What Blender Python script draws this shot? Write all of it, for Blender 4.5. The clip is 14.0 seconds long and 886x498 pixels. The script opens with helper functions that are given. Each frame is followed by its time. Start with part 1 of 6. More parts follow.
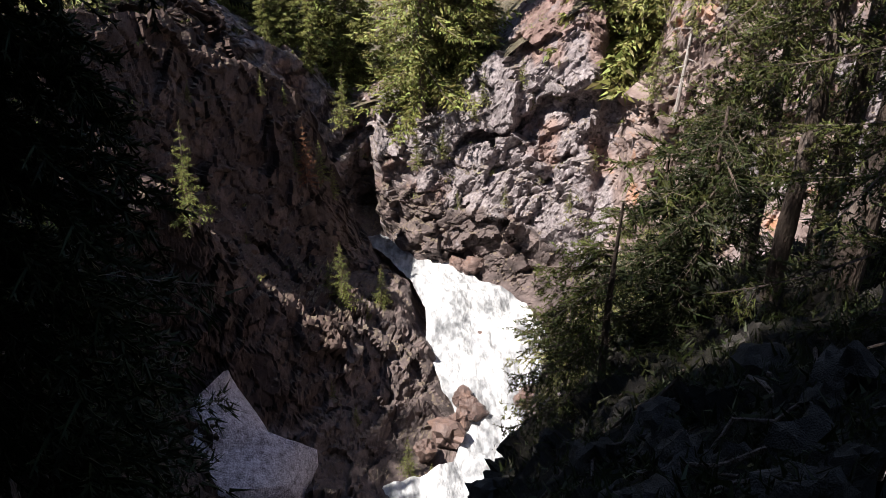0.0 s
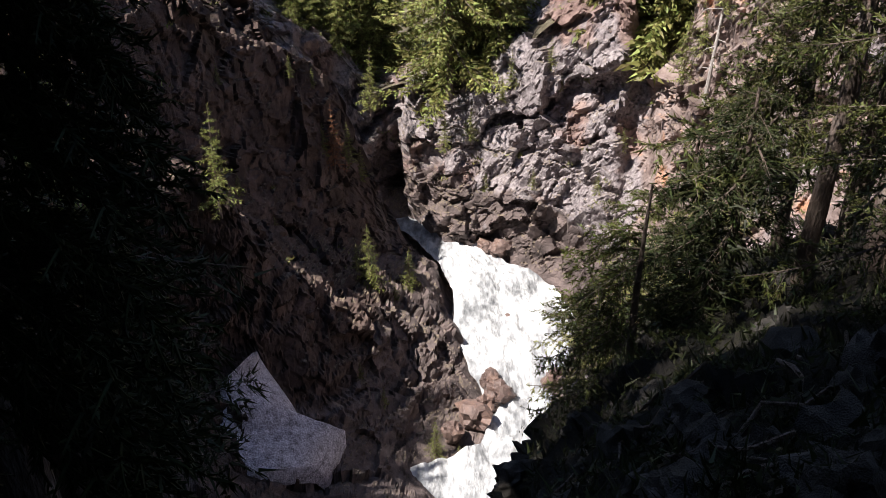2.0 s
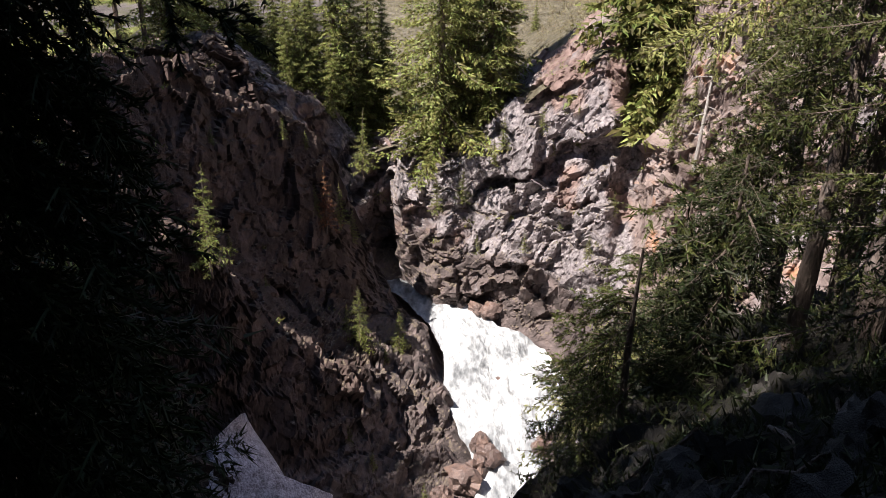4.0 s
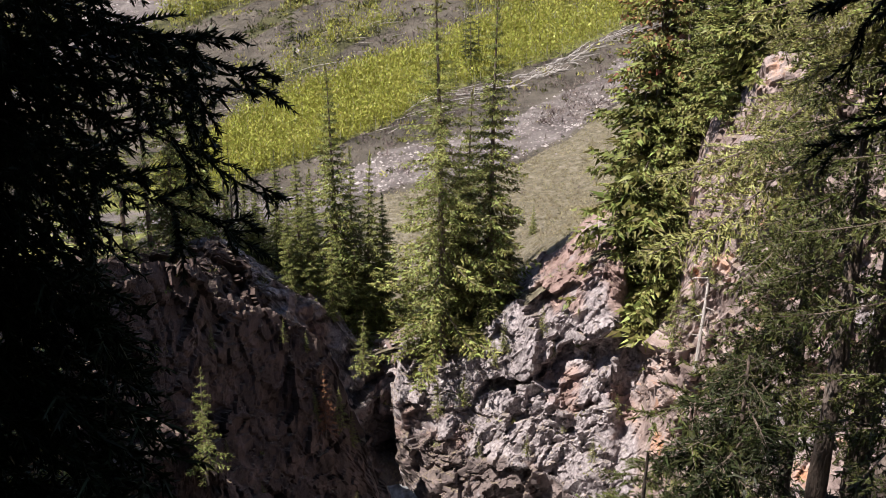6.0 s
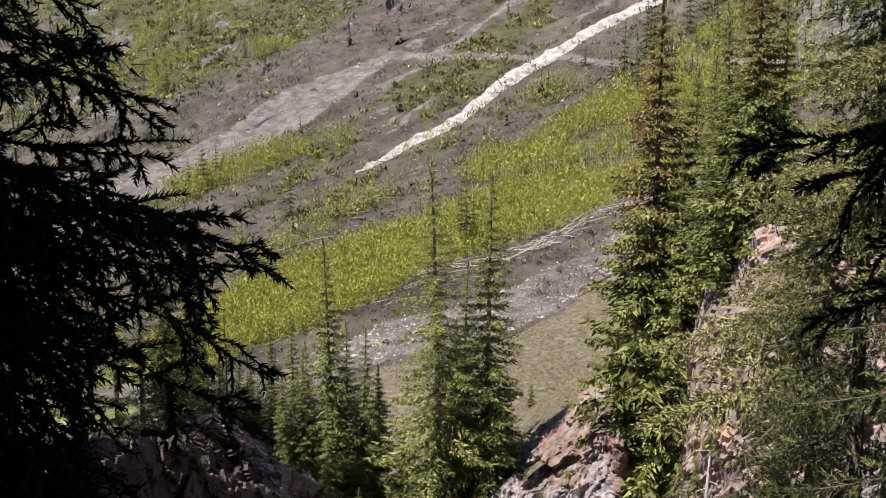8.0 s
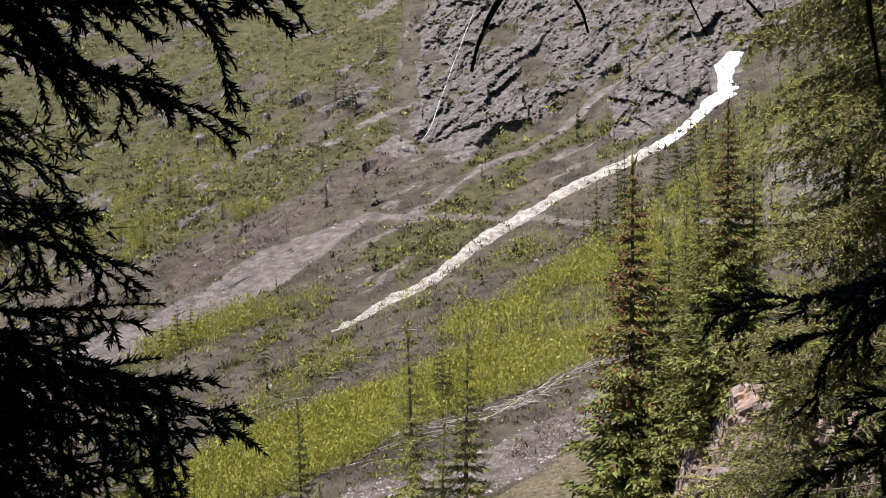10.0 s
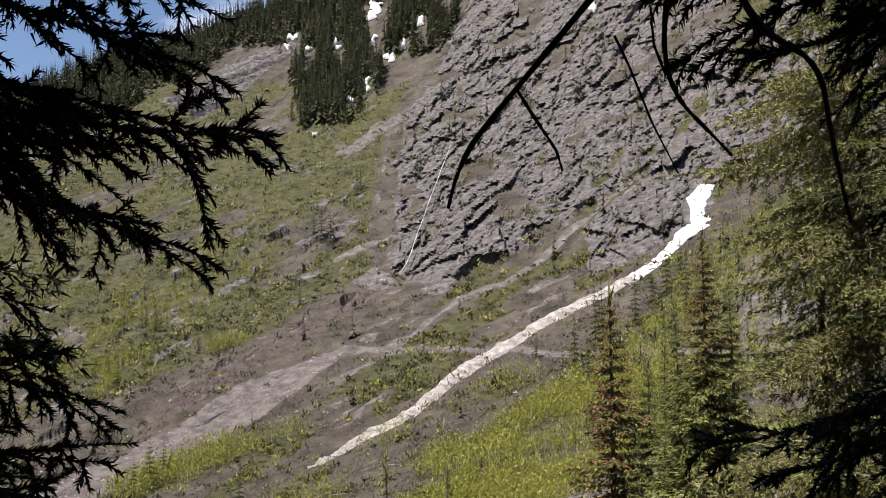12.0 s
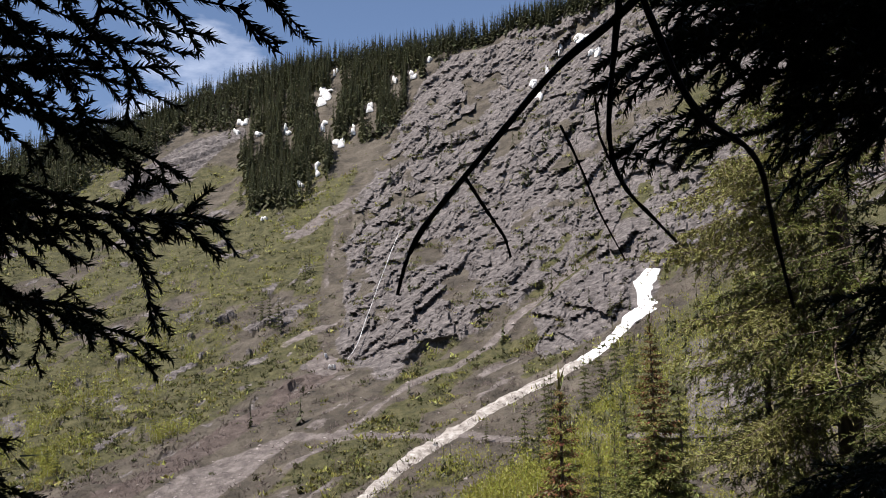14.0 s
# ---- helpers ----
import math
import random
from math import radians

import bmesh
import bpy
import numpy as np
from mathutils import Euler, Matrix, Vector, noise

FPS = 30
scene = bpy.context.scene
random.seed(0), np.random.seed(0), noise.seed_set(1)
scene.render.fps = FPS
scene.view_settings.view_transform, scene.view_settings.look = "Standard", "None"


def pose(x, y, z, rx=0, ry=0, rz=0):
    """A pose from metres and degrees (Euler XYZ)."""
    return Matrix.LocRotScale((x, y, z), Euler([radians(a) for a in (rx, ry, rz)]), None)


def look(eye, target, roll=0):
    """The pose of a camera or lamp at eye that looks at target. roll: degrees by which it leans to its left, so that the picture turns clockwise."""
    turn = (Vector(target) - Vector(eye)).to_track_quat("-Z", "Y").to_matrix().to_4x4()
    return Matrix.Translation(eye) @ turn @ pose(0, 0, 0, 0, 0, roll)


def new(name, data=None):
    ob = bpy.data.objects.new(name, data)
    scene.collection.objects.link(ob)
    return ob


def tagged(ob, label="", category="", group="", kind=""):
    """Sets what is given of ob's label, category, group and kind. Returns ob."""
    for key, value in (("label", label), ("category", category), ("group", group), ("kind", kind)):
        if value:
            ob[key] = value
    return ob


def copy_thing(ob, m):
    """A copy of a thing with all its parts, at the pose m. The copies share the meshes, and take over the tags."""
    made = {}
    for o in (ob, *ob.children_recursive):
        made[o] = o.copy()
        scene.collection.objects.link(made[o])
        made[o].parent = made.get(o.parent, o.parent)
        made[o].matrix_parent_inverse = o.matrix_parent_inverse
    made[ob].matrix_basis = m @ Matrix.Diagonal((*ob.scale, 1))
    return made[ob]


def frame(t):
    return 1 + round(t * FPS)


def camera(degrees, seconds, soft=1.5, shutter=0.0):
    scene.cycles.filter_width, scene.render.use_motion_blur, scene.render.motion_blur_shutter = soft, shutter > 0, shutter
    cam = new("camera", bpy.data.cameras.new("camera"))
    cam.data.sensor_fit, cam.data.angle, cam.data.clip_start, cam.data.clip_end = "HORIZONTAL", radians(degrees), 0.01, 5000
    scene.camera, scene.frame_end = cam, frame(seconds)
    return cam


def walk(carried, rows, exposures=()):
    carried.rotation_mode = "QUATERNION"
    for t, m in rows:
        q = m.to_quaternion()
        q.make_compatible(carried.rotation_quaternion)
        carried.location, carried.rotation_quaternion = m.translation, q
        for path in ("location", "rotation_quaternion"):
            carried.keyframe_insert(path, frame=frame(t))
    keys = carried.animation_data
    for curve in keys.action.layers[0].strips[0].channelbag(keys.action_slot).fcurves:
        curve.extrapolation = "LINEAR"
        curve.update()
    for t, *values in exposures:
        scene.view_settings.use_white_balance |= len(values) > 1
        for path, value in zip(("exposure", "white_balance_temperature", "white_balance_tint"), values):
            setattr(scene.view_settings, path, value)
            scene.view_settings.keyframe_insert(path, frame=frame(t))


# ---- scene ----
from mathutils.bvhtree import BVHTree

# Camera: a slow carried tilt from the gorge floor up to the mountain's ridge.
cam = camera(46.07, 14.0, soft=0.4)
EYE = 40.0
ROWS = [
    (0.0, -1.01, -33.56, -0.41), (0.5, -0.15, -34.38, -0.05), (1.0, 0.65, -34.80, 0.30), (1.5, 0.65, -34.72, 0.15),
    (2.0, 0.31, -34.53, 0.36), (2.2, 0.11, -34.55, 0.33), (4.3, 0.24, -29.82, -0.42), (4.5, 0.10, -28.76, -0.30),
    (5.0, 0.41, -25.08, -0.01), (5.5, 0.19, -22.81, -0.12), (6.0, 0.08, -20.05, -0.06), (6.5, -0.00, -18.00, -0.00),
    (7.0, 0.53, -15.38, -0.15), (7.5, 0.29, -12.98, 0.04), (8.0, -0.18, -10.63, 0.16), (8.2, -0.84, -9.52, 0.33),
    (10.3, -1.67, -0.73, 0.46), (10.5, -1.71, 0.08, 0.69), (11.0, -2.28, 1.93, 0.70), (11.5, -2.32, 3.60, 0.79),
    (12.0, -2.74, 5.34, 0.78), (12.5, -3.83, 6.67, 1.01), (13.0, -3.99, 7.68, 0.92), (13.5, -4.48, 8.76, 0.99),
    (14.0, -5.49, 9.92, 1.29),
]
# the eye rises a little with the tilt
walk(cam, [(t, pose(0, 0.03, EYE + 0.0015 * (p + 33), 90 + p, r, y)) for t, y, p, r in ROWS],
     exposures=[(0.0, 1.22, 6500, 14), (7.0, 1.34, 6500, 14), (8.0, 1.2, 6500, 14), (10.5, 1.0, 6500, 14), (14.0, 0.85, 6500, 14)])

# ---- light ----
SUN_BEARING, SUN_HEIGHT = -117.0, 60.0
world = bpy.data.worlds.new("sky")
scene.world = world
world.use_nodes = True
wn, wl = world.node_tree.nodes, world.node_tree.links
sky = wn.new("ShaderNodeTexSky")
sky.sky_type, sky.sun_disc = "NISHITA", False
sky.sun_elevation, sky.sun_rotation = radians(SUN_HEIGHT), radians(SUN_BEARING)
sky.altitude, sky.dust_density, sky.ozone_density = 1600, 1.2, 1.6
wc = wn.new("ShaderNodeTexCoord")
wm = wn.new("ShaderNodeMapping")
wm.inputs["Scale"].default_value = (1.0, 1.0, 2.6)
wt = wn.new("ShaderNodeTexNoise")
wt.inputs["Scale"].default_value, wt.inputs["Detail"].default_value, wt.inputs["Roughness"].default_value = 3.4, 7, 0.55
wr = wn.new("ShaderNodeValToRGB")
wr.color_ramp.elements[0].position, wr.color_ramp.elements[1].position = 0.6, 0.97
wx = wn.new("ShaderNodeMixRGB")
wx.inputs[2].default_value = (17, 17.5, 18.5, 1)
wl.new(wc.outputs["Generated"], wm.inputs["Vector"])
wl.new(wm.outputs[0], wt.inputs["Vector"])
wl.new(wt.outputs["Fac"], wr.inputs[0])
wl.new(wr.outputs[0], wx.inputs[0])
wl.new(sky.outputs[0], wx.inputs[1])
wl.new(wx.outputs[0], wn["Background"].inputs["Color"])
wn["Background"].inputs["Strength"].default_value = 0.075
sun = new("sun", bpy.data.lights.new("sun", "SUN"))
sun.data.energy, sun.data.angle, sun.data.color = 5.0, radians(0.53), (1.0, 0.95, 0.87)
sb, sh = radians(SUN_BEARING), radians(SUN_HEIGHT)
sun.matrix_world = look((math.sin(sb) * math.cos(sh) * 50, math.cos(sb) * math.cos(sh) * 50, math.sin(sh) * 50 + 40), (0, 0, 40))

# ---- materials ----


def material(name, colors, scale, rough=0.85, bump=0.3, fine=18.0, island=0.0, vary=0.0, spec=0.3, stretch=(1, 1, 1)):
    """A worn natural surface: a ramp of colours over noise at two scales, and relief."""
    m = bpy.data.materials.new(name)
    m.use_nodes = True
    n, l = m.node_tree.nodes, m.node_tree.links
    s = n["Principled BSDF"]
    s.inputs["Roughness"].default_value = rough
    s.inputs["Specular IOR Level"].default_value = spec
    c = n.new("ShaderNodeTexCoord")
    mp = n.new("ShaderNodeMapping")
    mp.inputs["Scale"].default_value = stretch
    l.new(c.outputs["Object"], mp.inputs["Vector"])
    a = n.new("ShaderNodeTexNoise")
    a.inputs["Scale"].default_value, a.inputs["Detail"].default_value, a.inputs["Roughness"].default_value = scale, 9, 0.62
    b = n.new("ShaderNodeTexNoise")
    b.inputs["Scale"].default_value, b.inputs["Detail"].default_value = scale * fine, 5
    l.new(mp.outputs[0], a.inputs["Vector"])
    l.new(mp.outputs[0], b.inputs["Vector"])
    mix = n.new("ShaderNodeMath")
    mix.operation = "MULTIPLY_ADD"
    mix.inputs[1].default_value = 0.45
    l.new(b.outputs["Fac"], mix.inputs[0])
    half = n.new("ShaderNodeMath")
    half.operation = "MULTIPLY_ADD"
    half.inputs[1].default_value, half.inputs[2].default_value = 0.9, -0.17
    l.new(a.outputs["Fac"], half.inputs[0])
    l.new(half.outputs[0], mix.inputs[2])
    ramp = n.new("ShaderNodeValToRGB")
    el = ramp.color_ramp.elements
    while len(el) < len(colors):
        el.new(0.5)
    for i, col in enumerate(colors):
        el[i].position = 0.3 + 0.4 * i / max(1, len(colors) - 1)
        el[i].color = (*col, 1)
    l.new(mix.outputs[0], ramp.inputs[0])
    out = ramp.outputs[0]
    if island or vary:
        g = n.new("ShaderNodeNewGeometry")
        o = n.new("ShaderNodeObjectInfo")
        hsv = n.new("ShaderNodeHueSaturation")
        v = n.new("ShaderNodeMapRange")
        v.inputs["To Min"].default_value, v.inputs["To Max"].default_value = 1 - island, 1 + island
        l.new(g.outputs["Random Per Island"], v.inputs["Value"])
        w = n.new("ShaderNodeMapRange")
        w.inputs["To Min"].default_value, w.inputs["To Max"].default_value = 1 - vary, 1 + vary
        l.new(o.outputs["Random"], w.inputs["Value"])
        k = n.new("ShaderNodeMath")
        k.operation = "MULTIPLY"
        l.new(v.outputs[0], k.inputs[0])
        l.new(w.outputs[0], k.inputs[1])
        l.new(k.outputs[0], hsv.inputs["Value"])
        hu = n.new("ShaderNodeMapRange")
        hu.inputs["To Min"].default_value, hu.inputs["To Max"].default_value = 0.5 - 0.12 * island, 0.5 + 0.06 * island
        l.new(g.outputs["Random Per Island"], hu.inputs["Value"])
        l.new(hu.outputs[0], hsv.inputs["Hue"])
        l.new(out, hsv.inputs["Color"])
        out = hsv.outputs[0]
    l.new(out, s.inputs["Base Color"])
    if bump:
        bp = n.new("ShaderNodeBump")
        bp.inputs["Strength"].default_value = bump
        bp.inputs["Distance"].default_value = 0.6 / scale / fine * 4
        l.new(b.outputs["Fac"], bp.inputs["Height"])
        l.new(bp.outputs[0], s.inputs["Normal"])
    return m


def blended(name, layers, up=None, bump=0.6, bump_scale=3.0, rough=0.9, blocky=0.0):
    """A ground of several covers. layers: (attribute, scale, colours), each laid over the one before by its mask;
    up: (colours, from, to), what lies on faces that look upwards."""
    m = bpy.data.materials.new(name)
    m.use_nodes = True
    n, l = m.node_tree.nodes, m.node_tree.links
    s = n["Principled BSDF"]
    s.inputs["Roughness"].default_value = rough
    s.inputs["Specular IOR Level"].default_value = 0.25
    c = n.new("ShaderNodeTexCoord")

    def texture(scale, colors):
        a = n.new("ShaderNodeTexNoise")
        a.inputs["Scale"].default_value, a.inputs["Detail"].default_value, a.inputs["Roughness"].default_value = scale, 12, 0.7
        l.new(c.outputs["Object"], a.inputs["Vector"])
        r = n.new("ShaderNodeValToRGB")
        el = r.color_ramp.elements
        while len(el) < len(colors):
            el.new(0.5)
        for i, col in enumerate(colors):
            el[i].position = 0.33 + 0.34 * i / max(1, len(colors) - 1)
            el[i].color = (*col, 1)
        l.new(a.outputs["Fac"], r.inputs[0])
        return r.outputs[0], a.outputs["Fac"]

    out = None
    for mask, scale, colors in layers:
        col, fac = texture(scale, colors)
        if out is None:
            out = col
            continue
        at = n.new("ShaderNodeAttribute")
        at.attribute_name = mask
        e = n.new("ShaderNodeMath")  # ragged edges: the mask against fine noise
        e.operation = "ADD"
        l.new(at.outputs["Fac"], e.inputs[0])
        l.new(fac, e.inputs[1])
        st = n.new("ShaderNodeMapRange")
        st.inputs["From Min"].default_value, st.inputs["From Max"].default_value = 0.88, 1.1
        l.new(e.outputs[0], st.inputs["Value"])
        mx = n.new("ShaderNodeMixRGB")
        l.new(st.outputs[0], mx.inputs[0])
        l.new(out, mx.inputs[1])
        l.new(col, mx.inputs[2])
        out = mx.outputs[0]
    if up:
        col, fac = texture(layers[0][1] * 2.3, up[0])
        g = n.new("ShaderNodeNewGeometry")
        x = n.new("ShaderNodeSeparateXYZ")
        l.new(g.outputs["True Normal"], x.inputs[0])
        e = n.new("ShaderNodeMath")
        e.operation = "MULTIPLY_ADD"
        e.inputs[1].default_value = 0.5
        l.new(fac, e.inputs[0])
        l.new(x.outputs[2], e.inputs[2])
        st = n.new("ShaderNodeMapRange")
        st.inputs["From Min"].default_value, st.inputs["From Max"].default_value = up[1] + 0.25, up[2] + 0.25
        l.new(e.outputs[0], st.inputs["Value"])
        mx = n.new("ShaderNodeMixRGB")
        l.new(st.outputs[0], mx.inputs[0])
        l.new(out, mx.inputs[1])
        l.new(col, mx.inputs[2])
        out = mx.outputs[0]
    l.new(out, s.inputs["Base Color"])
    b = n.new("ShaderNodeTexNoise")
    b.inputs["Scale"].default_value, b.inputs["Detail"].default_value, b.inputs["Roughness"].default_value = bump_scale, 8, 0.7
    l.new(c.outputs["Object"], b.inputs["Vector"])
    bp = n.new("ShaderNodeBump")
    bp.inputs["Strength"].default_value = bump
    bp.inputs["Distance"].default_value = 0.8 / bump_scale
    l.new(b.outputs["Fac"], bp.inputs["Height"])
    l.new(bp.outputs[0], s.inputs["Normal"])
    if blocky:  # small fractured faces
        vo = n.new("ShaderNodeTexVoronoi")
        vo.inputs["Scale"].default_value = blocky
        vo.distance = "CHEBYCHEV"
        ad = n.new("ShaderNodeMixRGB")
        ad.blend_type = "ADD"
        ad.inputs[0].default_value = 0.35
        l.new(c.outputs["Object"], ad.inputs[1])
        l.new(b.outputs["Color"], ad.inputs[2])
        l.new(ad.outputs[0], vo.inputs["Vector"])
        b2 = n.new("ShaderNodeBump")
        b2.inputs["Strength"].default_value = 0.4
        b2.inputs["Distance"].default_value = 0.35 / blocky
        l.new(vo.outputs["Distance"], b2.inputs["Height"])
        l.new(bp.outputs[0], b2.inputs["Normal"])
        l.new(b2.outputs[0], s.inputs["Normal"])
    return m


def leafy(name, colors, island=0.35, vary=0.15, scale=0.6):
    """Foliage: leaves that let a little light through."""
    m = material(name, colors, scale, rough=0.55, bump=0, island=island, vary=vary, spec=0.25)
    n, l = m.node_tree.nodes, m.node_tree.links
    s, o = n["Principled BSDF"], n["Material Output"]
    t = n.new("ShaderNodeBsdfTranslucent")
    src = s.inputs["Base Color"].links[0].from_socket
    l.new(src, t.inputs["Color"])
    mx = n.new("ShaderNodeMixShader")
    mx.inputs[0].default_value = 0.18
    l.new(s.outputs[0], mx.inputs[1])
    l.new(t.outputs[0], mx.inputs[2])
    l.new(mx.outputs[0], o.inputs["Surface"])
    return m


M_ROCK = blended("gorge rock", [
    ("", 3.2, [(0.055, 0.046, 0.048), (0.175, 0.15, 0.154), (0.285, 0.252, 0.255), (0.38, 0.348, 0.34)]),
    ("brown", 0.8, [(0.09, 0.058, 0.05), (0.2, 0.135, 0.12), (0.32, 0.235, 0.21)]),
    # Rust-brown rock, taken darker to paint the shade on fin and spur.
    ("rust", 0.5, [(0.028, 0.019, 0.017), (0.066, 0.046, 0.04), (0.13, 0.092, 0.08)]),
    ("orange", 0.45, [(0.09, 0.062, 0.056), (0.2, 0.15, 0.135), (0.3, 0.24, 0.222), (0.42, 0.22, 0.13)]),
    ("wet", 0.8, [(0.05, 0.04, 0.038), (0.12, 0.095, 0.09), (0.2, 0.155, 0.145)]),
], up=([(0.07, 0.06, 0.035), (0.15, 0.12, 0.08), (0.25, 0.2, 0.165)], 0.86, 1.02), bump=1.0, bump_scale=7.5, blocky=2.8)
# Near slope and hillside: soil colour taken near black to deepen the shade.
M_SLOPE = blended("forest floor darkened for shade", [
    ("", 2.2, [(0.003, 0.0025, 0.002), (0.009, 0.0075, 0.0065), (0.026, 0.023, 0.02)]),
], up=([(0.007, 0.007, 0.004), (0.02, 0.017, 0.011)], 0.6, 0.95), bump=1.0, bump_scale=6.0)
M_MOUNT = blended("mountain slope", [
    ("", 0.1, [(0.035, 0.03, 0.024), (0.075, 0.064, 0.05), (0.125, 0.108, 0.085)]),
    ("green", 0.25, [(0.032, 0.032, 0.014), (0.064, 0.062, 0.026), (0.105, 0.095, 0.047)]),
    ("brown", 0.25, [(0.045, 0.034, 0.03), (0.085, 0.066, 0.058), (0.13, 0.105, 0.092)]),
    ("aspen", 0.5, [(0.1, 0.105, 0.028), (0.155, 0.16, 0.045), (0.21, 0.21, 0.07)]),
    ("meadow", 1.3, [(0.075, 0.064, 0.042), (0.16, 0.138, 0.092), (0.26, 0.232, 0.18)]),
    ("rock", 0.4, [(0.03, 0.026, 0.026), (0.085, 0.075, 0.072), (0.145, 0.13, 0.126), (0.24, 0.215, 0.2)]),
    ("scree", 0.3, [(0.075, 0.064, 0.06), (0.135, 0.116, 0.108), (0.215, 0.19, 0.178)]),
], bump=1.0, bump_scale=0.55)
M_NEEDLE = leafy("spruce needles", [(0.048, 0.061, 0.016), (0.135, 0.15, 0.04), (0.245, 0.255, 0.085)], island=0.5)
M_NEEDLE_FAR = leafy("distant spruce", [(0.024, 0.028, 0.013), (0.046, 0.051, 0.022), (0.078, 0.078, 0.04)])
# Needle copy for the near boughs, deep shade put into its colour.
M_NEEDLE_SHADE = leafy("spruce needles darkened for deep shade", [(0.012, 0.018, 0.006), (0.025, 0.033, 0.01), (0.04, 0.05, 0.016)])
# Darker and paler copies of one needle: shade and sunlight put into colour.
M_NEEDLE_MID = leafy("dark green shade-toned spruce needles", [(0.026, 0.034, 0.009), (0.065, 0.076, 0.02), (0.12, 0.13, 0.04)], island=0.5)
M_SUN_NEEDLE = leafy("needles paled to look sunlit", [(0.12, 0.13, 0.035), (0.22, 0.225, 0.075), (0.32, 0.315, 0.13)])
M_RED = leafy("rust-brown needles", [(0.1, 0.05, 0.025), (0.18, 0.085, 0.04), (0.24, 0.13, 0.06)])
M_ASPEN = leafy("young aspen leaves", [(0.15, 0.16, 0.025), (0.235, 0.245, 0.042), (0.32, 0.325, 0.075)], island=0.3)
M_SHRUB = leafy("olive shrubs", [(0.045, 0.05, 0.015), (0.1, 0.103, 0.03), (0.165, 0.162, 0.052)], island=0.5)
M_SHRUB_LIGHT = leafy("leafing shrubs", [(0.13, 0.135, 0.03), (0.2, 0.2, 0.05), (0.27, 0.265, 0.085)], island=0.4)
M_SHRUB_DARK = leafy("dark shrubs", [(0.025, 0.03, 0.011), (0.05, 0.055, 0.02), (0.085, 0.088, 0.034)], island=0.4)
M_DRY = leafy("dry grass", [(0.1, 0.088, 0.045), (0.19, 0.165, 0.09), (0.29, 0.26, 0.17)])
M_TWIGS = material("bare brush", [(0.07, 0.052, 0.045), (0.13, 0.102, 0.09), (0.19, 0.16, 0.142)], 0.3, island=0.3)
M_BARK = material("spruce bark", [(0.05, 0.038, 0.03), (0.12, 0.09, 0.075), (0.2, 0.165, 0.145)], 2.5, bump=0.8, fine=9, stretch=(1, 1, 0.3))
M_GREY = material("weathered grey wood", [(0.2, 0.18, 0.165), (0.34, 0.31, 0.29), (0.48, 0.45, 0.42)], 2.0, bump=0.6, fine=9, stretch=(1, 1, 0.2))
M_PALE = material("pale aspen bark", [(0.3, 0.28, 0.24), (0.5, 0.48, 0.43), (0.62, 0.6, 0.55)], 2.0, bump=0.3)
M_SNOW = material("old granular snow", [(0.22, 0.2, 0.225), (0.56, 0.53, 0.59), (0.9, 0.87, 0.93)], 3.0, rough=0.6, bump=1.0, fine=4)
M_SNOW_FAR = material("dusty snow", [(0.42, 0.41, 0.4), (0.64, 0.635, 0.63), (0.82, 0.82, 0.82)], 0.45, rough=0.7, bump=0.5, fine=8)
M_SNOW_TONGUE = blended("avalanche snow", [
    ("", 0.5, [(0.13, 0.112, 0.098), (0.29, 0.265, 0.24), (0.47, 0.45, 0.425)]),
    ("clean", 0.3, [(0.66, 0.66, 0.67), (0.8, 0.8, 0.81), (0.9, 0.9, 0.9)]),
], bump=0.7, bump_scale=0.9, rough=0.65)
M_STONE = material("scattered stones", [(0.13, 0.112, 0.106), (0.235, 0.206, 0.196), (0.36, 0.325, 0.31)], 0.4, bump=0.6, island=0.35)
M_WET_STONE = material("wet river stones", [(0.05, 0.035, 0.03), (0.12, 0.085, 0.075), (0.2, 0.13, 0.1)], 1.2, rough=0.35, bump=0.7, island=0.3)

# ---- noise ----


def cells(ix, iy, iz, seed, k):
    """Random numbers in 0..1, one for each cell of a lattice."""
    h = (ix * 73856093) ^ (iy * 19349663) ^ (iz * 83492791) ^ ((seed * 7 + k) * 2654435)
    h = (h ^ (h >> 13)) * 1274126177
    h = (h ^ (h >> 16)) * 668265263
    return ((h ^ (h >> 15)) & 0xFFFFF) / float(0x100000)


def soft_noise(p, scale, seed=0):
    """Smooth noise, -1..1, of points p (n x 3)."""
    q = p / scale
    b = np.floor(q).astype(np.int64)
    f = q - b
    f = f * f * (3 - 2 * f)
    out = 0
    for i in (0, 1):
        for j in (0, 1):
            for k in (0, 1):
                w = (f[:, 0] if i else 1 - f[:, 0]) * (f[:, 1] if j else 1 - f[:, 1]) * (f[:, 2] if k else 1 - f[:, 2])
                out = out + w * cells(b[:, 0] + i, b[:, 1] + j, b[:, 2] + k, seed, 0)
    return out * 2 - 1


def rough_noise(p, scale, octaves=4, seed=0):
    return sum(soft_noise(p, scale / 2 ** i, seed + i) / 2 ** i for i in range(octaves)) / 1.6


